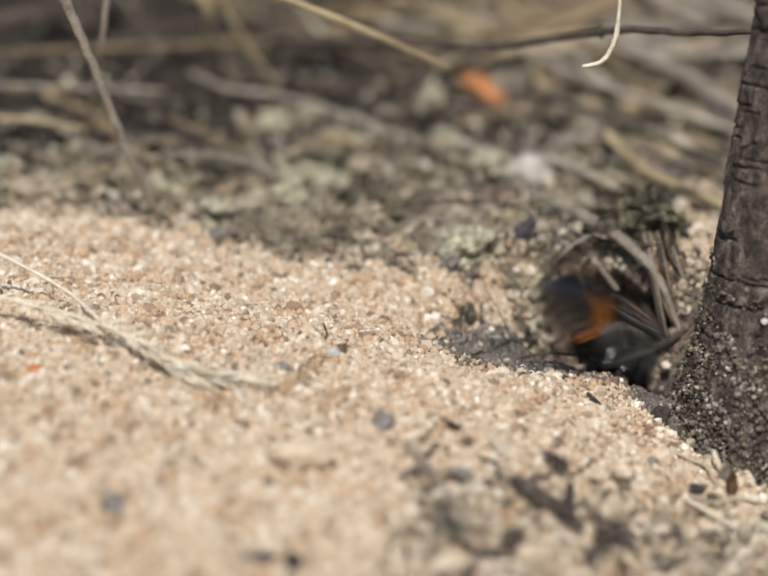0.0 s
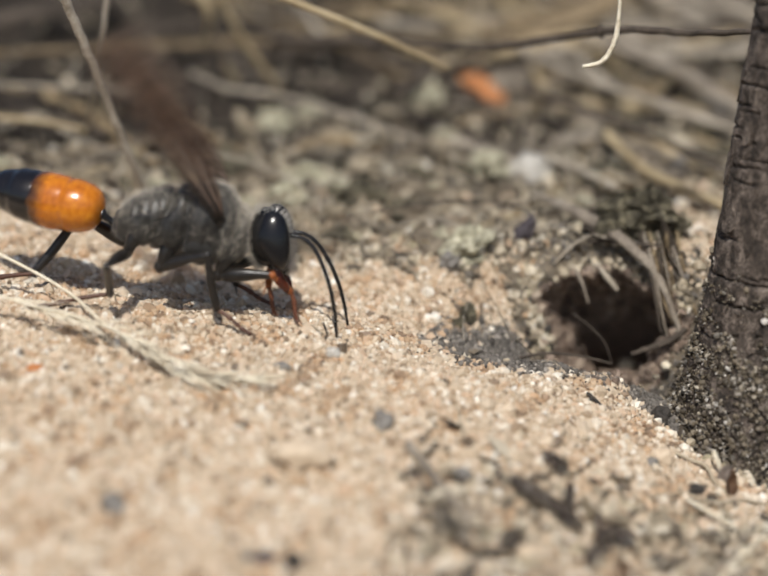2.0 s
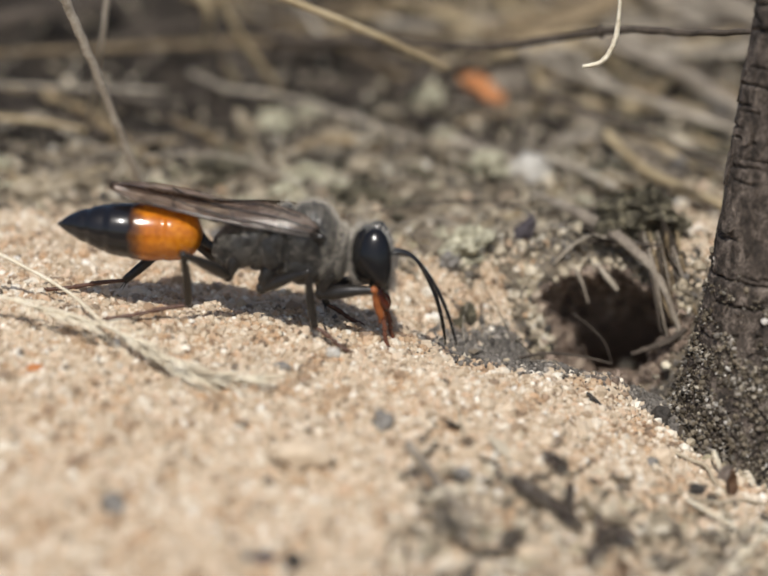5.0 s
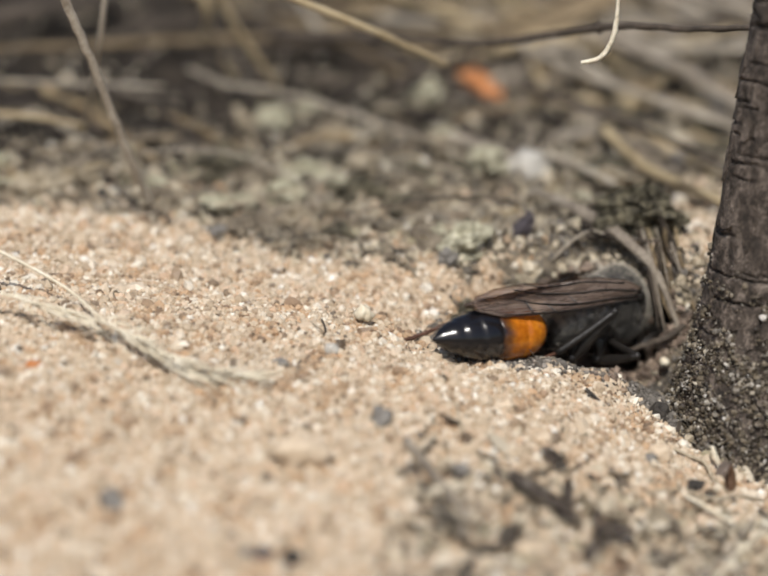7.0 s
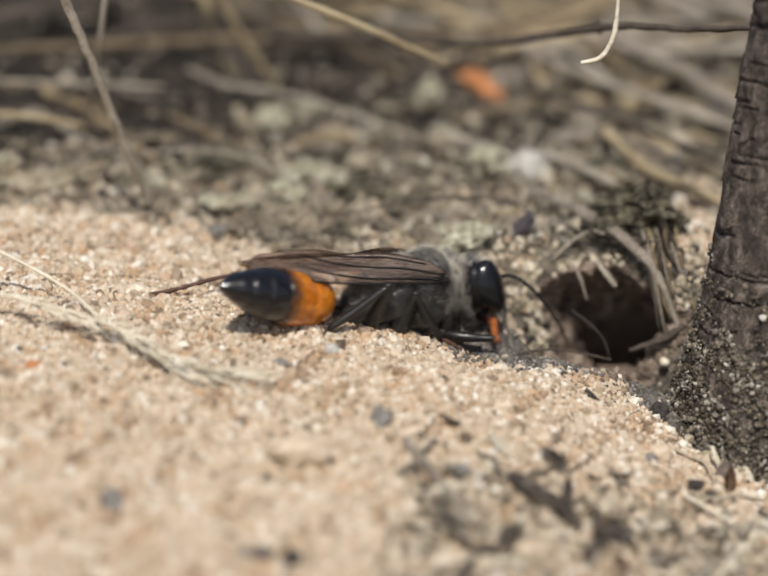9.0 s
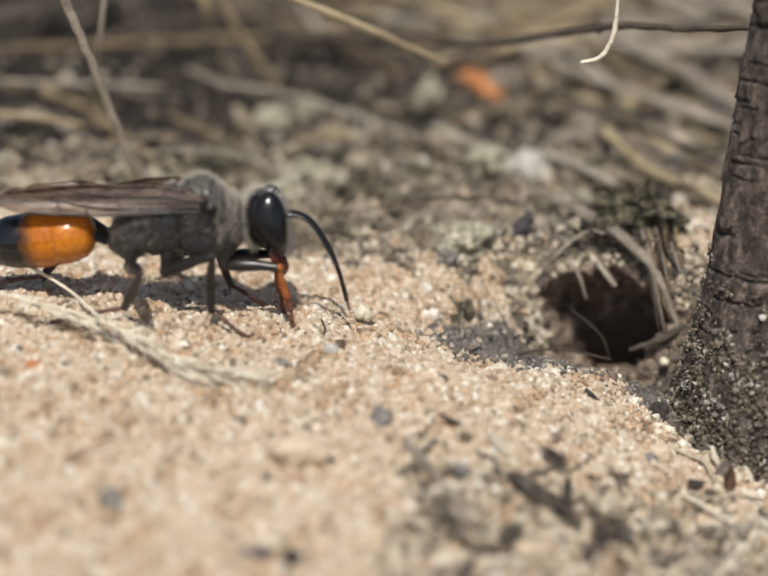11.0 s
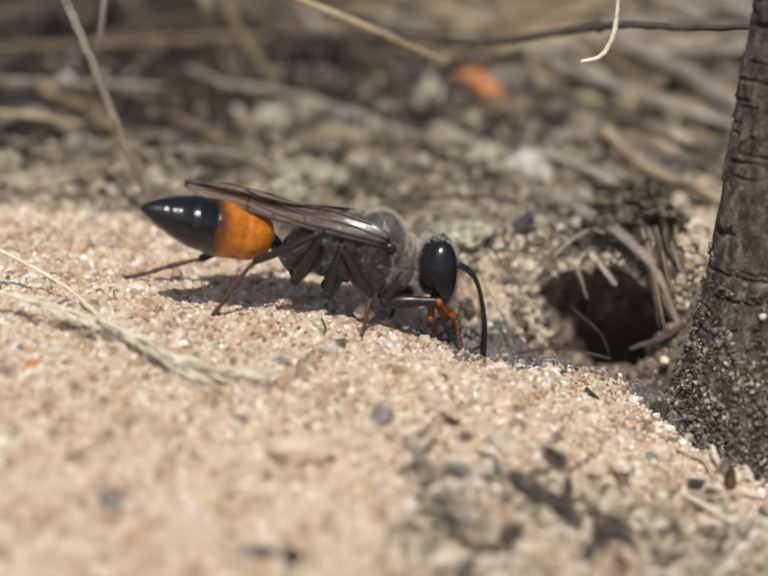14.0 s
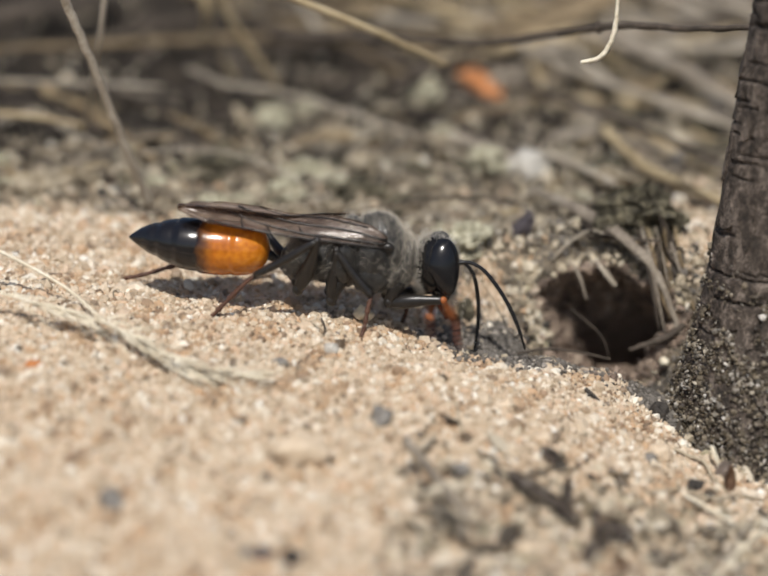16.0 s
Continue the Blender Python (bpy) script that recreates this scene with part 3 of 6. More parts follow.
# ---- the woody stem ----
def build_stem():
    stem = tagged(new("woody_stem"), "dark woody plant stem with cracked bark and a gritty foot", "plant stem")
    stem.location = (24.8 * MM, 0.6 * MM, -10.4 * MM)
    bm = bmesh.new()
    rings = []
    segs = 150
    rise = list(np.arange(-3, 33, 0.1)) + list(np.arange(33, 62.1, 0.7))
    rng = random.Random(31)
    cracks = [(rng.uniform(6, 45), rng.uniform(2.0, 5.6), rng.uniform(0.3, 1.3), rng.uniform(0.05, 0.085)) for i in range(75)]
    for h in rise:
        close = [c for c in cracks if abs(h - c[0]) < 0.9]
        r = np.interp(h, [-3, 0, 2, 5, 8, 12, 18, 28, 62], [7.2, 6.6, 6.0, 5.1, 4.5, 4.15, 3.95, 3.5, 2.5])
        cx = np.interp(h, [-3, 0, 8, 16, 62], [0, 0, 0.2, 0.8, 4.8])
        ring = []
        for k in range(segs):
            a = 2 * math.pi * k / segs
            q = Vector((math.cos(a) * 1.6, math.sin(a) * 1.6, h * 0.16))
            d = 0.03 * noise.noise(q * 1.3) + 0.022 * noise.noise(Vector((q.x * 3, q.y * 3, h * 0.3))) + 0.016 * noise.noise(Vector((q.x * 9, q.y * 9, h * 2.4)))
            rr = r * (1 + d)
            furrow = 1 - abs(noise.noise(Vector((math.cos(a) * 6.5, math.sin(a) * 6.5, h * 0.22))))
            rr -= 0.13 * max(0, furrow - 0.72) / 0.28
            for hk, ak, wide, deep in close:
                if abs(a - ak) < wide:
                    off = h - hk - 0.3 * noise.noise(Vector((a * 2, hk, 0))) - 0.14 * noise.noise(Vector((a * 14, hk, 5)))
                    rr -= 0.4 * math.exp(-(off / deep) ** 2) * (1 - (a - ak) ** 2 / wide ** 2)
            ring.append(bm.verts.new((cx + rr * math.cos(a), rr * math.sin(a), h)))
        rings.append(ring)
    for p, q in zip(rings, rings[1:]):
        for k in range(segs):
            bm.faces.new((p[k], p[(k + 1) % segs], q[(k + 1) % segs], q[k]))
    bm.faces.new(rings[-1])
    part("trunk", bm, M_STEMBARK, stem)
    return stem


build_stem()


# ---- the wasp ----
HIPS = {"front": (0.9, 0.95, -3.75), "middle": (-2.8, 1.1, -4.0), "hind": (-5.0, 1.0, -3.6)}
BONES = {"front": (3.5, 2.2, 1.8), "middle": (3.6, 3.7, 2.6), "hind": (4.3, 4.7, 5.2)}
# the thorax along its axis: top, underside and half width
TH_X = (-6.3, -5.9, -5.3, -4.6, -3.8, -3.15, -2.9, -2.5, -2.0, -1.65, -1.3, -0.6, 0.15, 0.8, 1.2, 1.45, 1.75, 2.1, 2.4, 2.65)
TH_TOP = (-1.4, -0.8, -0.15, 0.4, 0.8, 0.98, 0.82, 1.3, 1.5, 1.25, 1.6, 1.92, 1.92, 1.6, 1.1, 0.72, 0.78, 0.4, -0.1, -0.5)
TH_LOW = (-2.5, -2.9, -3.1, -3.15, -3.1, -3.05, -3.05, -3.1, -3.2, -3.25, -3.35, -3.4, -3.35, -3.2, -3.05, -2.9, -2.8, -2.5, -2.0, -1.6)
TH_WIDE = (0.4, 0.95, 1.3, 1.6, 1.75, 1.82, 1.76, 1.84, 1.86, 1.78, 1.93, 2.0, 1.98, 1.85, 1.6, 1.38, 1.42, 1.1, 0.7, 0.4)
NECK = Vector((2.15, 0, -1.1))
WAIST = Vector((-7.1, 0, -1.5))


def hairs(points, ways, length, width, rng):
    verts, faces = [], []
    for p, w in zip(points, ways):
        w = (w + Vector((rng.uniform(-0.5, 0.5), rng.uniform(-0.5, 0.5), rng.uniform(-0.5, 0.5)))).normalized()
        s = w.orthogonal().normalized()
        o = w.cross(s)
        i = len(verts)
        for k in range(3):
            a = 2.094 * k
            verts.append(p + (s * math.cos(a) + o * math.sin(a)) * width)
        verts.append(p + w * length * rng.uniform(0.5, 1.2))
        faces += [(i, i + 1, i + 3), (i + 1, i + 2, i + 3), (i + 2, i, i + 3)]
    bm = bmesh.new()
    vs = [bm.verts.new(v) for v in verts]
    for f in faces:
        bm.faces.new([vs[k] for k in f])
    return bm


def build_leg(wasp, kind, side):
    lf, lt, ls = BONES[kind]
    fat = {"front": 0.46, "middle": 0.44, "hind": 0.5}[kind]
    f = tube(glide([(0, 0, 0), (lf * 0.33, 0, 0.1), (lf * 0.66, 0, 0.1), (lf, 0, 0)], 5), [0.24, fat * 0.85, fat, fat * 0.97, fat * 0.88, fat * 0.7, 0.3, 0.27], 12, flat=0.8)
    blob((0.0, 0, 0), (0.34, 0.32, 0.34), 2, f)
    femur = part("leg", f, M_LEG, wasp, kind + " leg, black" + (" with a rust-red shin" if kind == "front" else ""))
    shin = {"front": [0.17, 0.21, 0.25, 0.27, 0.22], "middle": [0.2, 0.28, 0.3, 0.29, 0.25], "hind": [0.22, 0.3, 0.34, 0.33, 0.27]}[kind]
    t = tube(glide([(0, 0, 0), (lt * 0.5, 0, -0.08), (lt, 0, 0)], 6), shin, 10, flat=0.85)
    blob((0, 0, 0), (0.29, 0.26, 0.27), 2, t)
    rng = random.Random(hash_of(kind, side))
    for i in range(3):
        a = rng.uniform(0, 6.28)
        x = lt * (0.3 + 0.22 * i)
        w = Vector((0.7, math.cos(a), math.sin(a))).normalized()
        tube([Vector((x, 0, 0)) + w * 0.2, Vector((x, 0, 0)) + w * rng.uniform(0.45, 0.75)], [0.034, 0.008], 4, t)
    for k in (-1, 1):
        tube([Vector((lt - 0.1, 0.1 * k, -0.1)), Vector((lt + 0.6, 0.25 * k, -0.3))], [0.05, 0.01], 5, t)
    tibia = part("tibia", t, M_RUST if kind == "front" else M_LEG, femur)
    s = bmesh.new()
    joints = [(0, 0.12), (0.36, 0.16), (0.42, 0.2), (0.45, 0.11), (0.58, 0.15), (0.63, 0.19), (0.66, 0.11), (0.74, 0.14), (0.79, 0.18), (0.82, 0.11), (0.89, 0.16), (0.92, 0.11), (1.0, 0.17)]
    line = [Vector((ls * i / 24, 0, 0.05 * math.sin(0.26 * i))) for i in range(25)]
    tube(line, list(np.interp(np.linspace(0, 1, 25), [j[0] for j in joints], [j[1] for j in joints])), 8, s)
    for k in (-1, 1):
        tube(glide([(ls, 0.05 * k, 0), (ls + 0.25, 0.2 * k, 0.08), (ls + 0.36, 0.24 * k, -0.12)], 3), [0.05, 0.012], 5, s)
    tarsus = part("tarsus", s, M_RUSTTARSUS if kind == "front" else M_TARSUS, femur)
    return femur, tibia, tarsus


def hash_of(kind, side):
    return len(kind) * 7 + side


def build_wing(wasp, side):
    bm = bmesh.new()
    nu, nv = 36, 10
    top = []
    for i in range(nu + 1):
        u = i / nu
        chord = np.interp(u, [0, 0.08, 0.3, 0.6, 0.82, 0.94, 1.0], [0.8, 1.4, 2.2, 2.75, 2.5, 1.5, 0.2])
        lead = np.interp(u, [0, 0.5, 0.85, 1.0], [0.0, 0.3, 0.1, -0.8])
        row = []
        for j in range(nv + 1):
            v = j / nv
            pleat = 0.07 * math.sin(v * 19) * (1 - 0.3 * u) * min(1, 4 * u)
            twist = radians(58) * (1 - min(1, u / 0.5)) ** 1.5
            row.append(bm.verts.new((-13.4 * u, side * (lead - chord * v * math.cos(twist)), chord * v * math.sin(twist) + pleat + 0.25 * math.sin(v * 3.1) * u)))
        top.append(row)
    for a, b in zip(top, top[1:]):
        for j in range(nv):
            bm.faces.new((a[j], a[j + 1], b[j + 1], b[j]))
    bmesh.ops.solidify(bm, geom=bm.faces[:], thickness=0.03)
    wing = part("wing", bm, M_WING, wasp, "smoky brown folded wing")
    vb = bmesh.new()

    def vein(pts, r):
        out = []
        for u, v in pts:
            chord = np.interp(u, [0, 0.08, 0.3, 0.6, 0.82, 0.94, 1.0], [0.8, 1.4, 2.2, 2.75, 2.5, 1.5, 0.2])
            lead = np.interp(u, [0, 0.5, 0.85, 1.0], [0.0, 0.3, 0.1, -0.8])
            twist = radians(58) * (1 - min(1, u / 0.5)) ** 1.5
            out.append((-13.4 * u, side * (lead - chord * v * math.cos(twist)), chord * v * math.sin(twist) + 0.08 + 0.1 * math.sin(v * 19) * min(1, 4 * u) + 0.25 * math.sin(v * 3.1) * u))
        tube(glide(out, 4), [r, r * 0.8, r * 0.5], 5, vb)

    vein([(0, 0), (0.2, 0.0), (0.45, 0.0), (0.7, 0.02), (0.85, 0.05)], 0.075)
    vein([(0, 0.3), (0.2, 0.15), (0.4, 0.16), (0.62, 0.3), (0.75, 0.5)], 0.08)
    vein([(0, 0.6), (0.2, 0.5), (0.4, 0.52), (0.6, 0.62), (0.72, 0.78)], 0.08)
    vein([(0.1, 0.8), (0.3, 0.8), (0.5, 0.86), (0.62, 0.95)], 0.06)
    vein([(0.4, 0.16), (0.43, 0.52)], 0.06)
    vein([(0.55, 0.02), (0.57, 0.26), (0.6, 0.62)], 0.06)
    vein([(0.68, 0.02), (0.7, 0.4)], 0.06)
    part("vein", vb, M_LEG, wing, "dark wing veins")
    return wing


def build_wasp():
    wasp = tagged(new("digger_wasp"), "black digger wasp with an orange-banded abdomen and smoky wings", "wasp")
    rng = random.Random(8)
    xs = np.linspace(-6.3, 2.65, 84)
    top, low, wide = (np.interp(xs, TH_X, v) for v in (TH_TOP, TH_LOW, TH_WIDE))
    b = loft([(x, (p + q) / 2, w, (p - q) / 2) for x, p, q, w in zip(xs, top, low, wide)], 56)
    coxae = []
    for kind, (x, y, z) in HIPS.items():
        for s in (-1, 1):
            coxae.append(tube(glide([(x + 0.35, s * 0.75, -2.3), (x + 0.15, s * y, z + 0.75), (x, s * y, z)], 5), [0.62, 0.6, 0.5, 0.4, 0.34, 0.28], 12))
            blob((x - 0.02, s * y, z + 0.1), (0.38, 0.36, 0.4), 2, coxae[-1])
    for v in b.verts:
        c = v.co
        dent = 0.1 * noise.noise(c * 1.3) + 0.05 * noise.noise(c * 3.4)
        # oblique seams down the flank and along the back
        for gx, slope in ((-3.3, 0.3), (-1.75, -0.12), (0.55, -0.45), (1.35, 0.25)):
            d = c.x - gx - slope * (c.z + 1)
            dent -= 0.26 * math.exp(-(d / 0.15) ** 2) * (1 if c.z < 0.9 else 0.3)
        # coarse wrinkles of the hind slope
        if c.x < -3.2:
            dent += 0.03 * math.sin(9 * c.x + 2 * c.z)
        out = Vector((0, c.y, c.z + 1.0))
        v.co = c + out.normalized() * dent if out.length > 0.2 else c
    thorax = part("thorax", b, M_THORAX, wasp, "black thorax covered in grey down")
    for c in coxae:
        part("coxa", c, M_LEG, thorax)
    # plates of the flank
    for s in (-1, 1):
        for c, size, turn in (((-0.5, s * 1.32, -2.0), (1.15, 0.62, 1.2), 15), ((-2.6, s * 1.3, -1.5), (0.75, 0.58, 1.25), -18), ((-4.2, s * 1.12, -1.7), (0.95, 0.55, 1.05), -10), ((1.0, s * 1.05, -1.9), (0.5, 0.5, 1.0), 25)):
            part("side_plate", blob(c, size, 3, lumps=0.12, turn=(0, turn, 0), seed=c[0]), M_THORAX, thorax, "dark flank plate")
    # hump of the back and wing roots
    part("scutellum", blob((-2.05, 0, 1.12), (0.5, 0.95, 0.42), 2), M_THORAX, thorax)
    for s in (-1, 1):
        part("wing_root", blob((0.25, s * 1.9, 0.15), (0.4, 0.24, 0.28), 2), M_LEG, thorax, "glossy black wing root")
    pts, ways = [], []
    while len(pts) < 11000:
        x, a = rng.uniform(-6.0, 2.3), rng.uniform(0, 6.283)
        w, p, q = (float(np.interp(x, TH_X, v)) for v in (TH_WIDE, TH_TOP, TH_LOW))
        up = math.sin(a)
        if rng.random() > (1.0 if x > 0.7 else 0.42 if up > 0.3 else 0.2 if x < -3.6 else 0.1):
            continue
        if x < 0.7 and up < 0.3 and noise.noise(Vector((x * 0.9, math.cos(a) * 1.5, up * 2))) < -0.12:
            continue
        pts.append(Vector((x, w * math.cos(a) * 0.98, (p + q) / 2 + (p - q) / 2 * up * 0.98)))
        lie = 0.55 if x < 0.9 and up < 0.3 else 1.0
        ways.append(Vector((-0.5 if lie == 1 else -0.8, lie * math.cos(a), lie * up + (0.3 if lie == 1 else 0))))
    part("down", hairs(pts, ways, 0.5, 0.0068, rng), M_HAIR, thorax, "fine grey down")
    p = tube(glide([(-5.9, 0, -2.05), (-6.5, 0, -2.0), (-7.25, 0, -1.6)], 4), [0.34, 0.26, 0.28, 0.4], 10)
    part("petiole", p, M_CHITIN, wasp, "thin black waist")
    # abdomen: orange base and black end, overlapping plates
    o = loft([(0.1, 0.0, 0.22, 0.25), (-0.1, 0.02, 0.72, 0.78), (-0.35, 0.02, 1.12, 1.18), (-0.75, 0.0, 1.42, 1.46), (-1.3, -0.02, 1.62, 1.64), (-1.9, -0.03, 1.72, 1.72), (-2.2, -0.03, 1.74, 1.73),
              (-2.24, -0.03, 1.69, 1.68), (-2.5, -0.04, 1.75, 1.74), (-3.2, -0.05, 1.82, 1.8), (-4.1, -0.05, 1.82, 1.79), (-4.4, -0.04, 1.79, 1.75), (-4.5, -0.03, 1.7, 1.66)], 40)
    abdomen = part("abdomen", o, M_ABDOMEN, wasp, "glossy orange abdomen with a black pointed end")
    abdomen.location = WAIST * MM
    k = loft([(-4.3, -0.03, 1.7, 1.66), (-4.5, -0.03, 1.735, 1.7), (-5.0, -0.02, 1.75, 1.7), (-5.6, 0.0, 1.7, 1.63), (-5.85, 0.01, 1.65, 1.57), (-5.9, 0.01, 1.57, 1.5), (-6.2, 0.02, 1.55, 1.47), (-6.8, 0.05, 1.38, 1.28),
              (-7.05, 0.06, 1.28, 1.17), (-7.1, 0.06, 1.19, 1.1), (-7.4, 0.07, 1.14, 1.05), (-7.8, 0.08, 0.98, 0.9), (-7.85, 0.08, 0.93, 0.86), (-8.3, 0.08, 0.68, 0.62), (-8.7, 0.06, 0.38, 0.34), (-8.95, 0.04, 0.16, 0.14), (-9.08, 0.03, 0.03, 0.03)], 40)
    part("abdomen_end", k, M_ABDOMEN, abdomen, "glossy black abdomen end")
    # head
    tilt = Euler((0, radians(-10), 0)).to_matrix()
    hb = blob((1.3, 0, 0), (1.3, 1.82, 1.92), 4)
    blob((0.5, 0, -0.1), (0.8, 0.9, 0.9), 2, hb)
    blob((1.95, 0, -1.45), (0.8, 1.15, 1.05), 3, hb)
    blob((2.1, 0, -2.1), (0.5, 0.85, 0.5), 3, hb)
    for v in hb.verts:
        v.co = tilt @ v.co
    head = part("head", hb, M_HEAD, wasp, "black head with large eyes")
    head.location = NECK * MM
    for s in (-1, 1):
        e = blob((0, 0, 0), (1.12, 0.82, 1.84), 4)
        for v in e.verts:
            c = v.co
            # narrower below, with a hollow inner edge
            c.x = c.x * (1 - 0.16 * max(0, -c.z)) + 0.2 * max(0, -c.z) + 0.04 * c.z * c.z
            v.co = Vector((1.72, s * 1.28, 0.06)) + Euler((radians(s * 9), 0, 0)).to_matrix() @ c
        for v in e.verts:
            v.co = tilt @ v.co
        part("eye", e, M_EYE, head, "large glossy black eye")
        m = tube(glide([(1.75, s * 0.85, -1.9), (2.0, s * 0.9, -2.6), (2.35, s * 0.5, -3.3), (2.35, s * 0.05, -3.75)], 5), [0.36, 0.42, 0.34, 0.26, 0.06], 10, flat=0.7)
        for v in m.verts:
            v.co = tilt @ v.co
        part("mandible", m, M_JAW, head, "rust-red curved jaw")
        an = [(0, 0, 0), (0.9, 0.05 * s, 0.28), (2.0, 0.2 * s, 0.0), (3.6, 0.45 * s, -1.15), (4.9, 0.6 * s, -2.5), (6.0, 0.7 * s, -4.0)]
        line = glide(an, 8)
        ab = tube(line, [0.18, 0.12, 0.13, 0.14, 0.135, 0.12, 0.07], 8)
        for i in range(3, len(line) - 2, 4):
            tube([line[i].lerp(line[i + 1], -0.25), line[i].lerp(line[i + 1], 0.1)], [0.142, 0.142], 8, ab)
        ant = part("antenna", ab, M_CHITIN, head, "curved black antenna")
        ant.location = tilt @ Vector((2.75, s * 0.45, 0.15)) * MM
    hp, hw = [], []
    for i in range(2200):
        a, c = rng.uniform(-1.2, 1.2) if i % 3 else rng.choice((-1, 1)) * rng.uniform(2.5, 3.0), rng.uniform(-1.0, 0.9)
        d = Vector((math.cos(a) * math.cos(c), math.sin(a) * math.cos(c), math.sin(c)))
        q = Vector((1.4 + 1.2 * d.x, 1.6 * d.y, 1.95 * d.z - 0.2))
        hp.append(tilt @ q)
        hw.append(tilt @ d)
    for i in range(900):
        if i % 9:
            q, w = Vector((rng.uniform(2.1, 2.75), rng.uniform(-0.9, 0.9), rng.uniform(-2.3, 0.2))), Vector((1, rng.uniform(-0.6, 0.6), -0.4))
        else:
            q, w = Vector((rng.uniform(0.5, 2.0), rng.uniform(-1.1, 1.1), rng.uniform(1.5, 1.8))), Vector((rng.uniform(-0.2, 0.6), rng.uniform(-0.4, 0.4), 1))
        hp.append(tilt @ q)
        hw.append(tilt @ w.normalized())
    part("down", hairs(hp, hw, 0.75, 0.013, rng), M_SILVER, head, "silvery face hair")
    hp, hw = [], []
    for i in range(900):
        a, c = rng.choice((-1, 1)) * rng.uniform(2.3, 3.14), rng.uniform(-1.3, 1.4)
        d = Vector((math.cos(a) * math.cos(c), math.sin(a) * math.cos(c), math.sin(c)))
        hp.append(tilt @ Vector((1.3 + 1.28 * d.x, 1.8 * d.y, 1.9 * d.z)))
        hw.append(tilt @ (d + Vector((-0.3, 0, 0.3))))
    part("down", hairs(hp, hw, 0.5, 0.0075, rng), M_HAIR, head, "grey down on the back of the head")
    legs = {}
    for kind in HIPS:
        for s in (-1, 1):
            legs[kind, s] = build_leg(wasp, kind, s)
    wings = {s: build_wing(wasp, s) for s in (-1, 1)}
    return wasp, abdomen, head, legs, wings


WASP, ABDOMEN, HEAD, LEGS, WINGS = build_wasp()


# ---- straws, twigs and pebbles ----
def strand(name, pts, radii, material, label, flat=None, seed=None, category=None):
    """A dry stalk, blade or rootlet along a smooth line, with a node ring where it is thick."""
    rng = random.Random(seed if seed is not None else int(abs(pts[0][0] * 71 + pts[-1][1] * 37)))
    base = Vector(pts[0])
    line = glide([Vector(p) - base for p in pts], 9)
    thick = max(radii)
    for i, p in enumerate(line):
        k = 0.12 * thick * (1 if 0 < i < len(line) - 1 else 0)
        p += Vector((rng.uniform(-k, k), rng.uniform(-k, k), rng.uniform(-k, k)))
    if flat is None:
        flat = 0.5 if name == "dry_grass" else 0.92
    bm = tube(line, radii, 10 if thick > 0.2 else 6, flat=flat, rough=0.1, rng=rng)
    if thick > 0.26 and name == "grass_straw":
        j = int(len(line) * rng.uniform(0.4, 0.65))
        tube([line[j].lerp(line[j + 1], a) for a in (-0.12, 0.0, 0.12)], [thick * 0.9, thick * 1.08, thick * 0.9], 10, bm)
    ob = part(name, bm, material)
    ob.location = base * MM
    return tagged(ob, label, category or name.replace("_", " "), group={"rootlet": "rootlets", "twig": "twigs"}.get(name, "dry grass on the ground"))


def stone(name, at, size, turn, material, seed, label):
    bm = blob((0, 0, 0), size, 4 if "cl" in name else 3, lumps=0.7 if "clod" in name else 0.42, turn=turn, seed=seed * 1.37 + 0.4)
    ob = part(name, bm, material, smooth="pebble" in name)
    ob.location = Vector(at) * MM
    return tagged(ob, label, name.split("_")[-1] if "thrown" in name else name.replace("_", " "), group={"pebble": "pebbles", "soil_clod": "soil clods"}.get(name, "soil crumbs"))


strand("grass_stalk", [(-21.2, 7.0, 18.6), (-20.5, 8.0, 16.2), (-19.1, 9.5, 11.7), (-17.7, 11.5, 6.7), (-16.4, 14.0, 1.9)], (0.34, 0.3, 0.28), M_OLDSTRAW, "weathered grey-brown grass stalk leaning out of the sand")
strand("twig", [(-16.4, 14.0, 1.9), (-15.2, 13.5, 1.2), (-13.0, 9.5, 0.5)], (0.16, 0.12), M_TWIG, "short dark twig lying at the edge of the sand")
strand("grass_stalk", [(-19.1, 15.0, 17.4), (-20.2, 17.0, 12.3), (-22.3, 23.8, 5.9)], (0.2, 0.14), M_OLDSTRAW, "thin dry grass stalk leaning over the litter")
strand("dry_grass", [(-15.5, 33.6, 8.8), (-12.0, 30.8, 7.9), (-8.6, 30.1, 7.6), (-3.2, 27.7, 6.5), (2.9, 23.6, 5.1)], (0.14, 0.22, 0.2, 0.14), M_OLDSTRAW, "pale weathered grass blade lying on the litter")
strand("dry_grass", [(-29.9, 26.3, 9.0), (-23.6, 28.4, 8.4), (-16.8, 28.3, 8.2)], (0.2, 0.15), M_OLDSTRAW, "weathered pale straw lying flat on the litter")
strand("grass_straw", [(-29.5, 23.5, 7.0), (-25.4, 22.9, 6.7), (-22.3, 23.6, 5.9)], (0.24, 0.2), M_STRAW, "golden dry grass straw on the litter")
strand("dry_grass", [(-31.9, 37.6, 12.4), (-27.4, 39.6, 12.9), (-22.5, 44.7, 13.4)], (0.75, 0.7), M_TWIG, "broad dark brown dry grass blade")
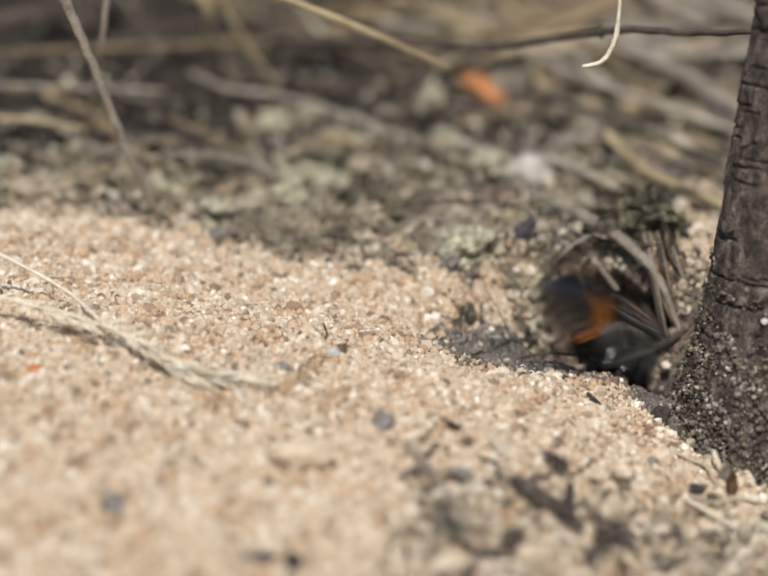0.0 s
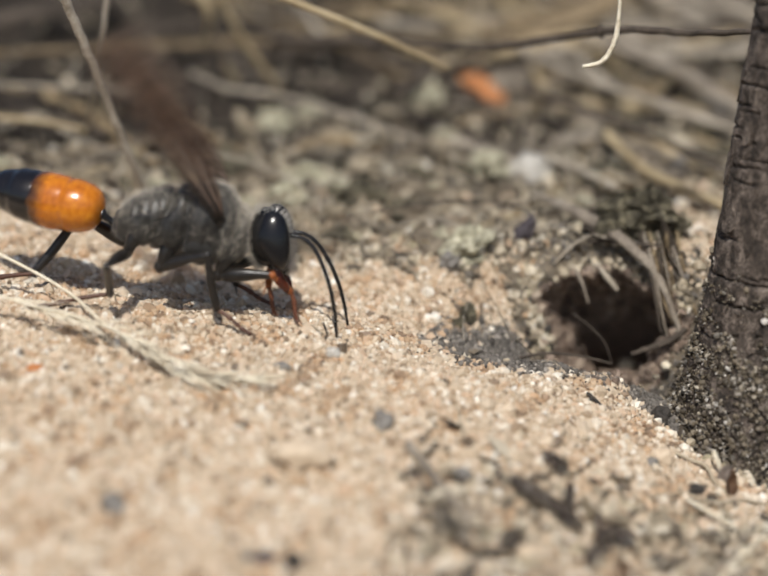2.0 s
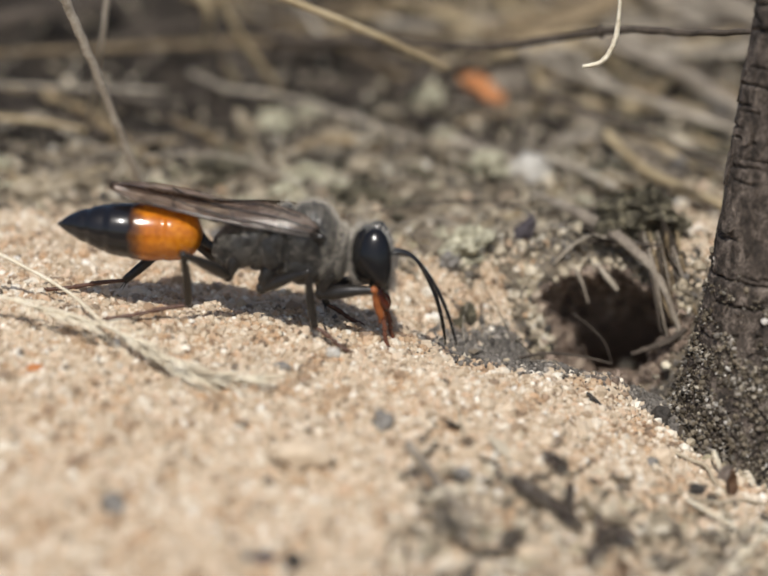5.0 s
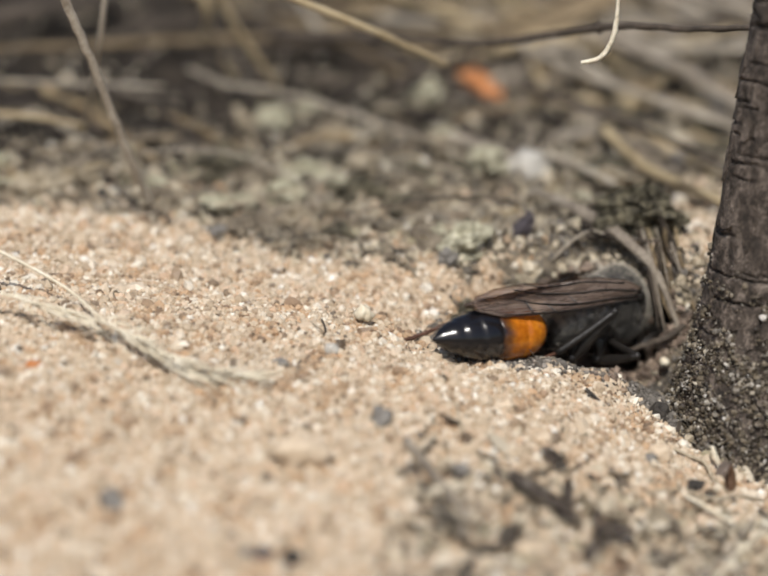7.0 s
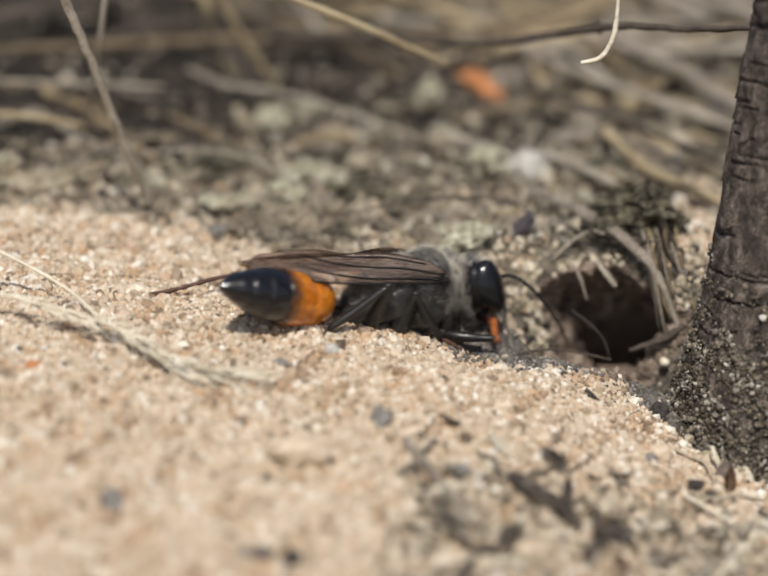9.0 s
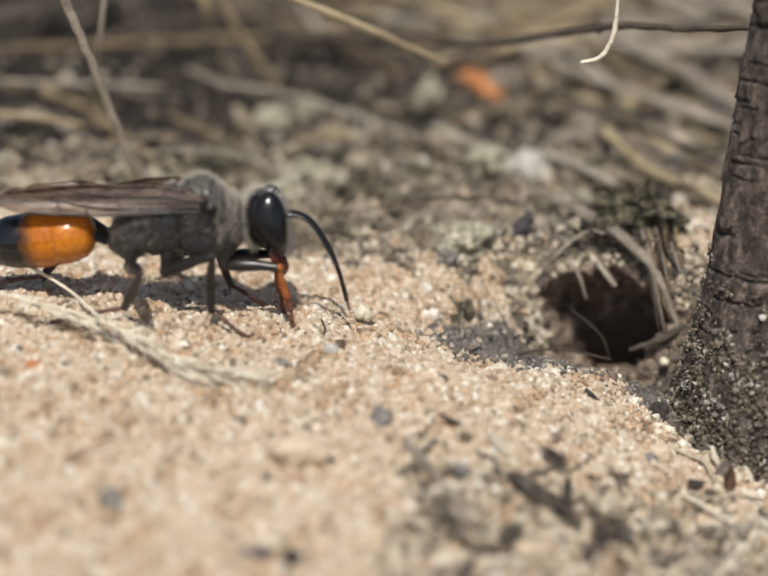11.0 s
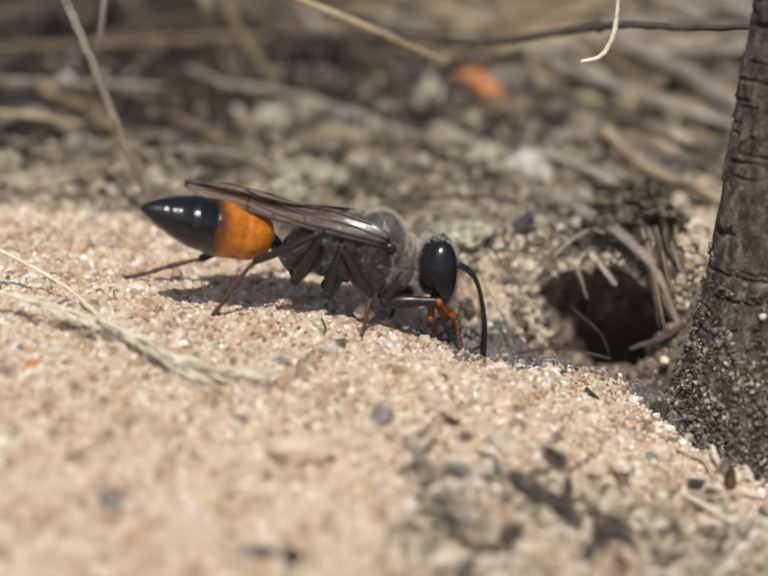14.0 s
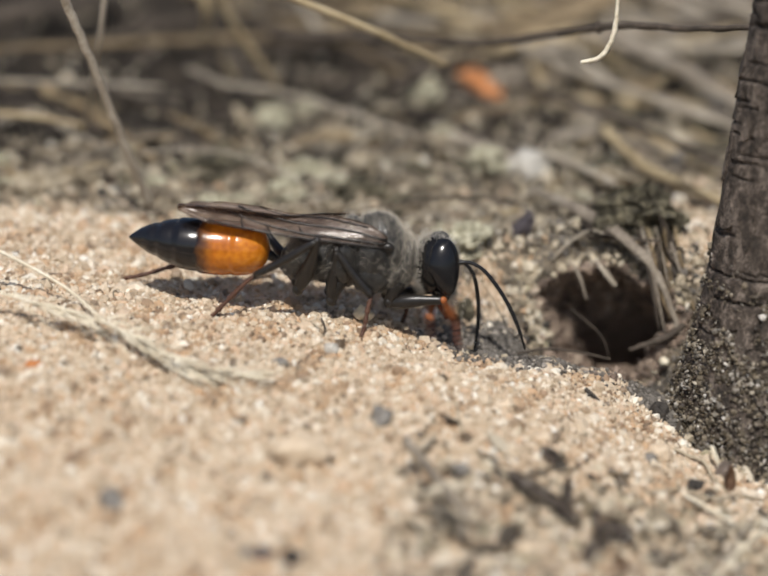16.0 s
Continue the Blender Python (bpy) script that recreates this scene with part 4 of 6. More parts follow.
strand("grass_straw", [(-30.9, 32.0, 10.5), (-22.8, 34.5, 10.5), (-15.7, 37.7, 10.4), (-5.7, 37.8, 10.7), (3.1, 40.2, 10.6), (9.2, 41.6, 11.5)], (0.24, 0.36, 0.3), M_LITTERSTRAW, "long brown dry grass straw across the litter")
strand("grass_straw", [(-8.6, 32.0, 11.7), (0.6, 26.0, 12.2), (8.0, 20.0, 12.7), (15.6, 12.0, 15.0), (20.3, 8.0, 15.3), (23.9, 4.0, 16.0)], (0.42, 0.34, 0.25, 0.2), M_TWIG, "long dark dry stem with a knot, held off the ground")
strand("grass_straw", [(-7.6, 14.0, 17.2), (-2.9, 15.0, 15.2), (0.6, 16.5, 13.5), (4.6, 18.0, 11.4)], (0.3, 0.28, 0.15), M_STRAW, "pale golden grass straw sloping over the litter")
strand("curled_tendril", [(15.1, 4.0, 18.4), (15.0, 4.0, 16.4), (14.7, 4.0, 15.0), (14.0, 4.0, 14.0), (12.8, 4.0, 13.7)], (0.1, 0.2, 0.19, 0.14), M_PALESTRAW, "pale curled grass tip hanging down")
strand("dry_grass", [(8.3, 39.8, 11.1), (12.9, 42.6, 11.9), (17.4, 42.9, 13.2), (20.3, 46.2, 13.7)], (0.8, 0.75, 0.5), M_LITTERSTRAW, "brown bundled grass blade rising from the litter")
strand("dry_grass", [(9.1, 39.2, 10.2), (13.6, 40.7, 11.2), (18.2, 42.0, 12.7), (20.5, 45.0, 13.6)], (0.6, 0.55), M_LITTERSTRAW, "brown dry grass blade in the bundle")
strand("grass_straw", [(0.6, 29.6, 7.5), (4.9, 34.8, 8.8), (9.4, 36.9, 10.5)], (0.35, 0.3), M_TWIG, "dark dry stem lying across the litter")
strand("twig", [(11.7, 29.9, 7.8), (16.8, 24.4, 6.8), (21.0, 21.9, 5.4), (25.6, 18.8, 3.7)], (0.34, 0.3, 0.22), M_TWIG, "dark twig lying across the litter beside the stem")
strand("grass_straw", [(16.7, 24.3, 5.6), (19.4, 20.8, 3.4), (21.7, 16.6, 2.9), (24.8, 15.4, 1.8)], (0.36, 0.36, 0.3), M_STRAW, "tan straw lying behind the stem")
strand("dry_grass", [(10.5, 17.5, 2.4), (12.5, 12.4, 2.7), (14.3, 9.7, 2.2), (16.7, 7.0, 1.0), (18.5, 5.7, -0.9), (20.0, 4.5, -4.7)], (0.2, 0.42, 0.46, 0.3, 0.16), M_GREYSTRAW, "grey bent grass blade over the burrow")
strand("dry_grass", [(15.9, 38.8, 11.1), (20.3, 35.9, 10.0), (23.7, 31.5, 9.0), (28.1, 25.7, 6.6)], (0.4, 0.6, 0.5), M_GREYSTRAW, "broad weathered dry blade behind the stem")
strand("grass_straw", [(11.0, 37.5, 10.1), (17.9, 31.1, 7.9), (27.9, 23.8, 5.3)], (0.35, 0.35), M_OLDSTRAW, "weathered straw behind the stem")
strand("grass_straw", [(13.6, 34.3, 8.6), (21.0, 31.3, 6.9), (28.2, 25.7, 5.8)], (0.24, 0.24), M_GREYSTRAW, "grey straw behind the stem")
strand("grass_straw", [(12.2, 21.9, 4.2), (14.4, 20.8, 3.5), (16.8, 17.0, 2.9)], (0.3, 0.3), M_OLDSTRAW, "short weathered straw on the litter")
strand("rootlet", [(-1.7, 14.4, 1.4), (1.6, 12.1, 2.7), (5.4, 13.2, 2.8), (8.8, 13.4, 2.5), (10.5, 14.4, 1.4)], (0.1, 0.13, 0.1), M_TWIG, "thin dark rootlet arching over the litter")
strand("rootlet", [(-17.6, 18.7, 4.9), (-13.7, 19.2, 5.0), (-10.2, 19.2, 4.5), (-5.8, 16.9, 3.1)], (0.1, 0.12, 0.1), M_OLDSTRAW, "thin grey rootlet on the litter")
strand("rootlet", [(-12.5, 14.3, 1.9), (-9.9, 14.2, 2.2), (-8.2, 15.3, 2.4), (-5.6, 16.7, 2.7)], (0.12, 0.16, 0.1), M_ROOTLET, "pale bent rootlet at the sand edge")
strand("rootlet", [(-13.1, 13.7, 2.1), (-9.3, 15.6, 1.6), (-6.4, 14.7, 1.1), (-4.2, 15.3, 0.3)], (0.14, 0.14, 0.1), M_TWIG, "dark rootlet at the sand edge")
strand("rootlet", [(-6.3, 17.1, 2.6), (-6.1, 14.7, 1.8), (-6.4, 14.4, 0.7)], (0.08, 0.1, 0.06), M_ROOTLET, "pale thin rootlet standing at the sand edge")
strand("grass_straw", [(-13.0, 30.0, 15.7), (-11.3, 32.0, 12.0), (-9.8, 33.0, 9.5), (-8.3, 34.0, 7.2)], (0.28, 0.25), M_STRAW, "dry straw leaning over the litter")
strand("dry_grass", [(-14.6, 34.0, 15.2), (-13.9, 34.0, 13.7), (-13.9, 35.0, 12.0), (-14.7, 36.0, 10.9)], (0.5, 0.4, 0.2), M_STRAW, "curled golden blade in the litter")
strand("grass_straw", [(0.3, 47.4, 13.3), (7.1, 41.0, 11.5), (11.2, 40.8, 10.8)], (0.3, 0.3), M_STRAW, "dry straw in the litter")
strand("grass_straw", [(-7.7, 46.2, 13.4), (-5.8, 40.4, 11.7), (-4.6, 38.8, 10.5)], (0.3, 0.25), M_OLDSTRAW, "short dry straw in the litter")
strand("twig", [(12.9, -3.2, -6.1), (13.4, -3.6, -6.4), (14.0, -4.5, -6.8)], (0.16, 0.12), M_DARK_CRUMB, "small reddish-brown twig on the sand")
strand("rootlet", [(18.1, -5.6, -9.1), (19.2, -6.1, -9.5), (20.1, -6.4, -9.8), (20.5, -7.8, -10.4), (21.2, -8.9, -10.8)], (0.1, 0.12, 0.08), M_ROOTLET, "pale rootlet by the foot of the stem")
strand("rootlet", [(15.1, -11.8, -10.0), (16.7, -11.2, -9.9), (18.3, -10.0, -10.3), (19.8, -10.1, -10.9)], (0.09, 0.1, 0.06), M_ROOTLET, "pale rootlet on the mound")
strand("rootlet", [(19.0, -9.8, -10.7), (20.4, -10.3, -10.7), (22.1, -8.9, -11.1), (23.6, -8.6, -11.5)], (0.08, 0.12, 0.08), M_ROOTLET, "pale rootlet by the foot of the stem")
strand("rootlet", [(4.5, -7.8, -5.4), (4.6, -9.3, -5.9), (4.8, -10.2, -6.3), (4.8, -10.6, -6.8)], (0.08, 0.1, 0.1, 0.05), M_ROOTLET, "pale rootlet standing in the sand")
strand("rootlet", [(5.5, -12.2, -7.3), (6.3, -11.7, -7.4), (7.3, -11.6, -7.6)], (0.08, 0.08), M_ROOTLET, "pale rootlet lying on the sand")
strand("twig", [(13.8, -10.7, -8.9), (14.2, -12.0, -9.5), (14.7, -12.8, -10.2)], (0.1, 0.09, 0.06), M_TWIG, "thin dark twig on the mound")
strand("twig", [(-3.9, -0.9, -2.1), (-3.6, -2.8, -2.2), (-3.7, -3.4, -2.4)], (0.08, 0.08, 0.05), M_TWIG, "tiny dark curled twig on the sand")
strand("grass_straw", [(1.4, -11.6, -6.5), (2.7, -14.2, -7.3), (4.1, -16.3, -8.5), (5.6, -18.3, -10.0)], (0.3, 0.28, 0.2), M_GREYSTRAW, "dark weathered straw half buried in the sand")
strand("rootlet", [(9.0, 3.0, -5.6), (11.0, 3.4, -5.4), (13.1, 3.6, -5.7), (15.3, 3.6, -6.2)], (0.12, 0.1, 0.06), M_TWIG, "dark fine root before the burrow")
strand("grass_straw", [(16.7, 5.1, -6.0), (18.0, 4.7, -5.4), (19.3, 4.5, -4.8), (20.3, 4.8, -4.1)], (0.16, 0.25, 0.2), M_TWIG, "short dark stem by the burrow")
strand("dry_grass", [(13.0, 7.6, -0.6), (13.5, 7.0, -1.6), (13.9, 6.7, -2.9)], (0.1, 0.2, 0.12), M_GREYSTRAW, "grey dry scrap hanging into the burrow")
strand("dry_grass", [(14.6, 8.0, -0.5), (15.3, 7.4, -1.3), (15.9, 7.2, -2.1)], (0.1, 0.26, 0.16), M_OLDSTRAW, "pale dry scrap hanging into the burrow")
def burrow_fringe():
    """Dry fibrous blades that hang down beside the burrow."""
    rng = random.Random(61)
    for i in range(9):
        u = i / 8
        m, words = ((M_TWIG, "dark dry blade hanging beside the burrow"), (M_GREYSTRAW, "grey fibrous blade hanging beside the burrow"), (M_LITTERSTRAW, "brown dry blade hanging beside the burrow"))[i % 3]
        x = 17.4 + 2.3 * u
        pts = [(x + rng.uniform(-0.2, 0.2), 8.6 - 0.6 * u, 2.0 - 0.5 * rng.random()), (x + 0.35, 6.2 + rng.uniform(-0.3, 0.3), 0.1),
               (x + 0.9 + rng.uniform(-0.2, 0.2), 5.4 + 0.3 * u, -2.1), (x + 1.3 + rng.uniform(-0.3, 0.3), 4.7 + 0.4 * u, -3.4 - 1.6 * rng.random())]
        r = rng.uniform(0.09, 0.22)
        strand("dry_grass", pts, (r * 0.6, r, r, r * 0.35), m, words, flat=0.4, seed=70 + i)


burrow_fringe()
strand("rootlet", [(12.8, 6.1, -3.4), (14.7, 5.2, -4.9), (15.4, 5.0, -6.6)], (0.05, 0.06, 0.04), M_TWIG, "dark rootlet hanging in the burrow mouth")
strand("rootlet", [(11.6, 8.1, -0.5), (12.9, 8.2, 0.8), (14.4, 8.4, 1.5), (15.8, 7.5, 1.0)], (0.1, 0.14, 0.1), M_OLDSTRAW, "grey rootlet over the burrow")
strand("rootlet", [(13.9, 8.2, 1.2), (16.4, 7.3, 1.2), (18.7, 6.7, 1.2)], (0.1, 0.12, 0.1), M_TWIG, "dark rootlet over the burrow")
strand("grass_straw", [(22.8, -12.2, -12.0), (20.2, -16.6, -12.0), (19.1, -18.3, -12.5)], (0.16, 0.14), M_PALESTRAW, "pale straw by the foot of the stem")
stone("pebble", (7.6, 35.7, 7.2), (1.7,1.2,0.9), (0,35,20), M_ORANGE_STONE, 0, "flat orange pebble in the litter")
stone("pebble", (8.7, 33.0, 6.8), (1.1,.9,.8), (0,20,10), M_ORANGE_STONE, 1, "small orange pebble in the litter")
stone("pebble", (11.0, 22.1, 2.9), (1.6,1.3,1.7), (0,20,30), M_WHITE_STONE, 2, "rounded white quartz pebble in the litter")
strand("dry_grass", [(4.9, 26.0, 4.9), (7.4, 24.6, 4.3), (9.9, 23.4, 3.6)], (0.34, 0.4, 0.25), M_OLDSTRAW, "short pale weathered blade in the litter")
stone("soil_crumb", (9.7, 10.9, 1.1), (.55,.7,1.25), (0,38,0), M_PURPLE, 4, "dark purplish flat chip in the litter")
stone("soil_crumb", (4.5, 8.2, -0.3), (.75,.6,.75), (0,30,40), M_GREY_STONE, 5, "dark grey soil crumb by the sand")
stone("pebble", (22.2, 23.3, 3.0), (1.4,1.1,1.1), (0,0,20), M_GREY_STONE, 6, "purplish grey pebble behind the stem")
stone("pebble", (9.8, -9.4, -7.2), (.5,.4,.4), (0,0,20), M_TAN_STONE, 7, "tan pebble on the mound")
stone("pebble", (-4.9, -14.0, -6.3), (1.75,1.0,.8), (0,5,10), M_TAN_STONE, 8, "pale tan flat pebble bedded in the sand")
stone("pebble", (-15.1, -18.6, -7.8), (.75,.6,.9), (0,-30,0), M_GREY_STONE, 9, "small grey pebble in the sand")
stone("pebble", (-0.1, -10.3, -5.6), (.7,.6,.75), (0,0,0), M_GREY_STONE, 10, "blue-grey pebble in the sand")
stone("pebble", (-6.3, -6.1, -3.4), (.55,.4,.35), (0,0,0), M_GREY_STONE, 11, "small grey pebble in the sand")
stone("pebble", (17.2, -7.2, -8.9), (.75,.6,.6), (0,20,0), M_TAN_STONE, 12, "honey-coloured pebble at the mound's edge")
stone("pebble", (18.9, 4.0, -6.5), (.34,.32,.32), (0,0,0), M_CREAM_STONE, 13, "bright white grain by the burrow")
stone("pebble", (-16.1, -7.7, -2.9), (.4,.35,.35), (0,0,0), M_WHITE_STONE, 14, "white grain in the sand")
stone("pebble", (-3.2, -4.5, -3.0), (.5,.4,.4), (0,0,0), M_WHITE_STONE, 15, "white grain in the sand")
stone("pebble", (7.6, -7.2, -5.8), (.5,.45,.4), (0,0,0), M_TAN_STONE, 16, "honey-coloured grain in the sand")
stone("pebble", (4.6, -13.4, -7.8), (.6,.5,.45), (0,0,0), M_GREY_STONE, 17, "grey pebble in the sand")
stone("pebble", (16.5, -7.8, -9.1), (.5,.4,.4), (0,0,0), M_GREY_STONE, 18, "grey pebble at the mound's edge")
stone("pebble", (-4.4, -4.1, -2.8), (.3,.25,.2), (0,0,0), M_ORANGE_STONE, 19, "red grain in the sand")
stone("pebble", (16.0, 20.1, 2.0), (.4,.35,.3), (0,0,0), M_ORANGE_STONE, 20, "red grain in the litter")
stone("pebble", (-21.2, -8.2, -2.9), (.5,.4,.3), (0,0,0), M_ORANGE_STONE, 21, "orange grain in the sand")
stone("pebble", (8.1, -18.7, -10.5), (.6,.5,.4), (0,0,0), M_TAN_STONE, 22, "honey-coloured grain by the plant debris")
stone("soil_crumb", (-11.3, 11.7, 0.7), (1.0,.6,.5), (0,0,0), M_GREY_STONE, 23, "brown soil crumb at the sand edge")
stone("soil_crumb", (-6.6, -21.4, -9.75), (.65,.5,.4), (0,0,0), M_PURPLE, 24, "dark crumb bedded in the sand")
stone("soil_crumb", (-7.5, -21.2, -9.65), (.45,.4,.3), (0,20,0), M_GREY_STONE, 33, "grey crumb bedded in the sand")
stone("soil_crumb", (-5.0, -21.3, -10.0), (.6,.5,.5), (0,0,30), M_DARK_CRUMB, 25, "dark crumb bedded in the sand")
stone("soil_crumb", (19.1, -9.0, -10.4), (.7,.5,.4), (0,0,30), M_DARK_CRUMB, 26, "dark crumb by the stem")
stone("soil_clod", (5.6, 5.8, ground_z(5.6, 5.8) + 0.2), (.6,.5,.75), (0,10,0), M_MOSS, 27, "dark mossy tuft above the grey soil")
stone("soil_clod", (5.0, 5.2, ground_z(5.0, 5.2) + 0.1), (.4,.35,.4), (0,10,40), M_MOSS, 28, "dark mossy crumb above the grey soil")
# black lumps added for the shaded crevice at the stem's foot
stone("soil_crumb", (17.9, -1.7, -8.3), (.8,.6,.7), (0,0,30), M_DARK_CRUMB, 29, "black lump for the dark crevice at the foot of the stem")
stone("soil_crumb", (18.0, 2.7, -8.6), (.5,.45,.4), (0,0,30), M_DARK_CRUMB, 30, "black lump for the dark crevice at the foot of the stem")
stone("bark_chip", (21.2, -7.1, -10.3), (.5,.2,.8), (0,10,0), M_BARK, 31, "brown bark chip by the stem")
LUMP = (17.6, 9.9, 1.9)
TANGLE = (-6.0, 11.4, 0.1)
DEBRIS = (10.3, -13.5, -9.3)
DARKBAND = (3.3, -15.1, -8.4)
LEAF = (19.1, 5.9, -0.6)
PALEGRAIN = (-1.2, 0.6, -2.75)
SEEDHEAD = [(-24.1, -5.0, 0.9), (-21.8, -5.5, 0.4), (-19.7, -5.6, -0.1), (-17.5, -6.0, -0.7), (-15.3, -7.0, -1.4), (-13.6, -7.8, -2.4), (-11.7, -8.4, -3.0), (-9.9, -8.3, -3.5), (-7.8, -8.3, -3.8)]
SEEDSTALK = [(-42, -1.5, -2.5), (-38, -2.5, 1.2), (-32.1, -2.8, 1.3), (-28.0, -3.8, 1.1)]


def litter_straws():
    """Dry grass thrown over the litter behind the mound."""
    rng = random.Random(21)
    mats = [M_LITTERSTRAW, M_TWIG, M_GREYSTRAW, M_LITTERSTRAW, M_GREYSTRAW, M_TWIG, M_STRAW]
    words = {M_LITTERSTRAW: "brown dry grass straw lying in the litter", M_STRAW: "golden-brown dry grass straw lying in the litter", M_GREYSTRAW: "weathered grey grass straw lying in the litter", M_OLDSTRAW: "weathered pale grass straw lying in the litter",
             M_TWIG: "dark dry stem lying in the litter", M_PALESTRAW: "pale dry grass straw lying in the litter"}
    for i in range(210):
        m = mats[i % len(mats)]
        y = rng.uniform(23, 62) if i % 3 else rng.uniform(34, 60)
        x = rng.uniform(-34, 36)
        if (x < 2 and y > 26 and i % 5 < 2) or (x < -8 and y > 36 and i % 5 < 4) or (x < -13 and y > 29):
            continue
        # mostly dark straws at the back left: their shade is put into the colour
        if x < 4 and y > 26:
            m = (M_TWIG, M_TWIG, M_TWIG, M_LITTERSTRAW)[i % 4]
        elif y > 34 and i % 3 < 2:
            m = (M_OLDSTRAW, M_STRAW)[i % 2]
        a = rng.gauss(-8 if x < 0 else -24, 20)
        length = rng.uniform(6, 26)
        d = Vector((math.cos(radians(a)), math.sin(radians(a)) * 1.2, 0))
        up = rng.uniform(0.3, 1.0) + (rng.uniform(0, 2.5) if y > 38 else 0)
        pts = []
        for k in range(4):
            q = Vector((x, y, 0)) + d * length * (k / 3 - 0.5) + Vector((rng.uniform(-0.5, 0.5), rng.uniform(-0.7, 0.7), 0))
            pts.append((q.x, q.y, ground_z(q.x, q.y) + up * rng.uniform(0.6, 1.1) - (0.5 if k in (0, 3) else 0)))
        r = rng.uniform(0.16, 0.42) * (1.25 if y > 34 else 1)
        strand("grass_straw", pts, (r, r, r * 0.7), m, words[m], flat=rng.choice((0.5, 0.9, 0.9)), seed=i)


litter_straws()


def thin_straws():
    """Thin broken stalks that lie criss-cross over the litter."""
    rng = random.Random(52)
    kinds = ((M_OLDSTRAW, "thin weathered stalk lying across the litter"), (M_TWIG, "thin dark stalk lying across the litter"), (M_STRAW, "thin golden stalk lying across the litter"), (M_GREYSTRAW, "thin grey stalk lying across the litter"))
    for i in range(150):
        x, y = rng.uniform(-33, 35), rng.uniform(13, 54)
        if float(sandy(x, y)) > 0.1 or (8 < x < 26 and y < 15) or (x < -14 and y > 31):
            continue
        m, words = kinds[(0, 1, 2, 1, 3)[i % 5]]
        a = radians(rng.gauss(-14, 38))
        half = rng.uniform(2.0, 7.0)
        r = rng.uniform(0.07, 0.17)
        tip = rng.uniform(0.2, 1.6) if y < 30 else rng.uniform(0.4, 4.0)
        pts = []
        for k in (-1, -0.3, 0.4, 1):
            px, py = x + half * k * math.cos(a) + rng.uniform(-0.3, 0.3), y + half * k * math.sin(a) * 1.3
            pts.append((px, py, ground_z(px, py) + 0.3 + tip * (0.5 + 0.5 * k)))
        strand("dry_stalk", pts, (r, r, r * 0.6), m, words, seed=900 + i, category="grass stalk")


thin_straws()


def flakes(name, n, box, mask, size, material, seed, label, category, tilt=0.6):
    """Thin curled chips of leaf, bark and soil."""
    rng = np.random.default_rng(seed)
    x, y = rng.uniform(box[0], box[1], n), rng.uniform(box[2], box[3], n)
    keep = rng.uniform(size=n) < mask(x, y)
    x, y = x[keep], y[keep]
    p = np.stack([x, y, height(x, y) + rng.uniform(0.02, 0.35, len(x))], 1)
    p = p[outside_mouth(p, 3.6)]
    n = len(p)
    s = size * np.exp(rng.normal(0, 0.45, n))
    long = rng.uniform(0.8, 2.4, n)
    az = rng.uniform(0, 6.283, n)
    nrm = np.stack([rng.normal(0, tilt, n), rng.normal(0, tilt, n), np.ones(n)], 1)
    nrm /= np.linalg.norm(nrm, axis=1)[:, None]
    u = np.stack([np.cos(az), np.sin(az), np.zeros(n)], 1)
    u -= nrm * (u * nrm).sum(1)[:, None]
    u /= np.linalg.norm(u, axis=1)[:, None]
    v = np.cross(nrm, u)
    ring = np.array([(-1, -0.5), (-0.35, -0.8), (0.5, -0.6), (1, 0.1), (0.4, 0.75), (-0.6, 0.6)])
    verts = []
    for side in (1, -1):
        for a, b in ring:
            w = rng.uniform(0.7, 1.3, n)[:, None]
            bend = 0.25 * (a * a - 0.4)
            verts.append(p + (u * (a * long * s)[:, None] + v * (b * s)[:, None]) * w + nrm * ((bend + 0.09 * side) * s)[:, None])
    verts = np.stack(verts, 1)
    f = [(0, 1, 5), (1, 2, 4), (1, 4, 5), (2, 3, 4)]
    f += [(c + 6, b + 6, a + 6) for a, b, c in f]
    f += [t for k in range(6) for t in ((k, k + 6, (k + 1) % 6), ((k + 1) % 6, k + 6, (k + 1) % 6 + 6))]
    faces = (np.array(f)[None] + (np.arange(n) * 12)[:, None, None]).reshape(-1, 3)
    return tagged(raw(name, verts.reshape(-1, 3), faces, material), label, category, kind="stuff")


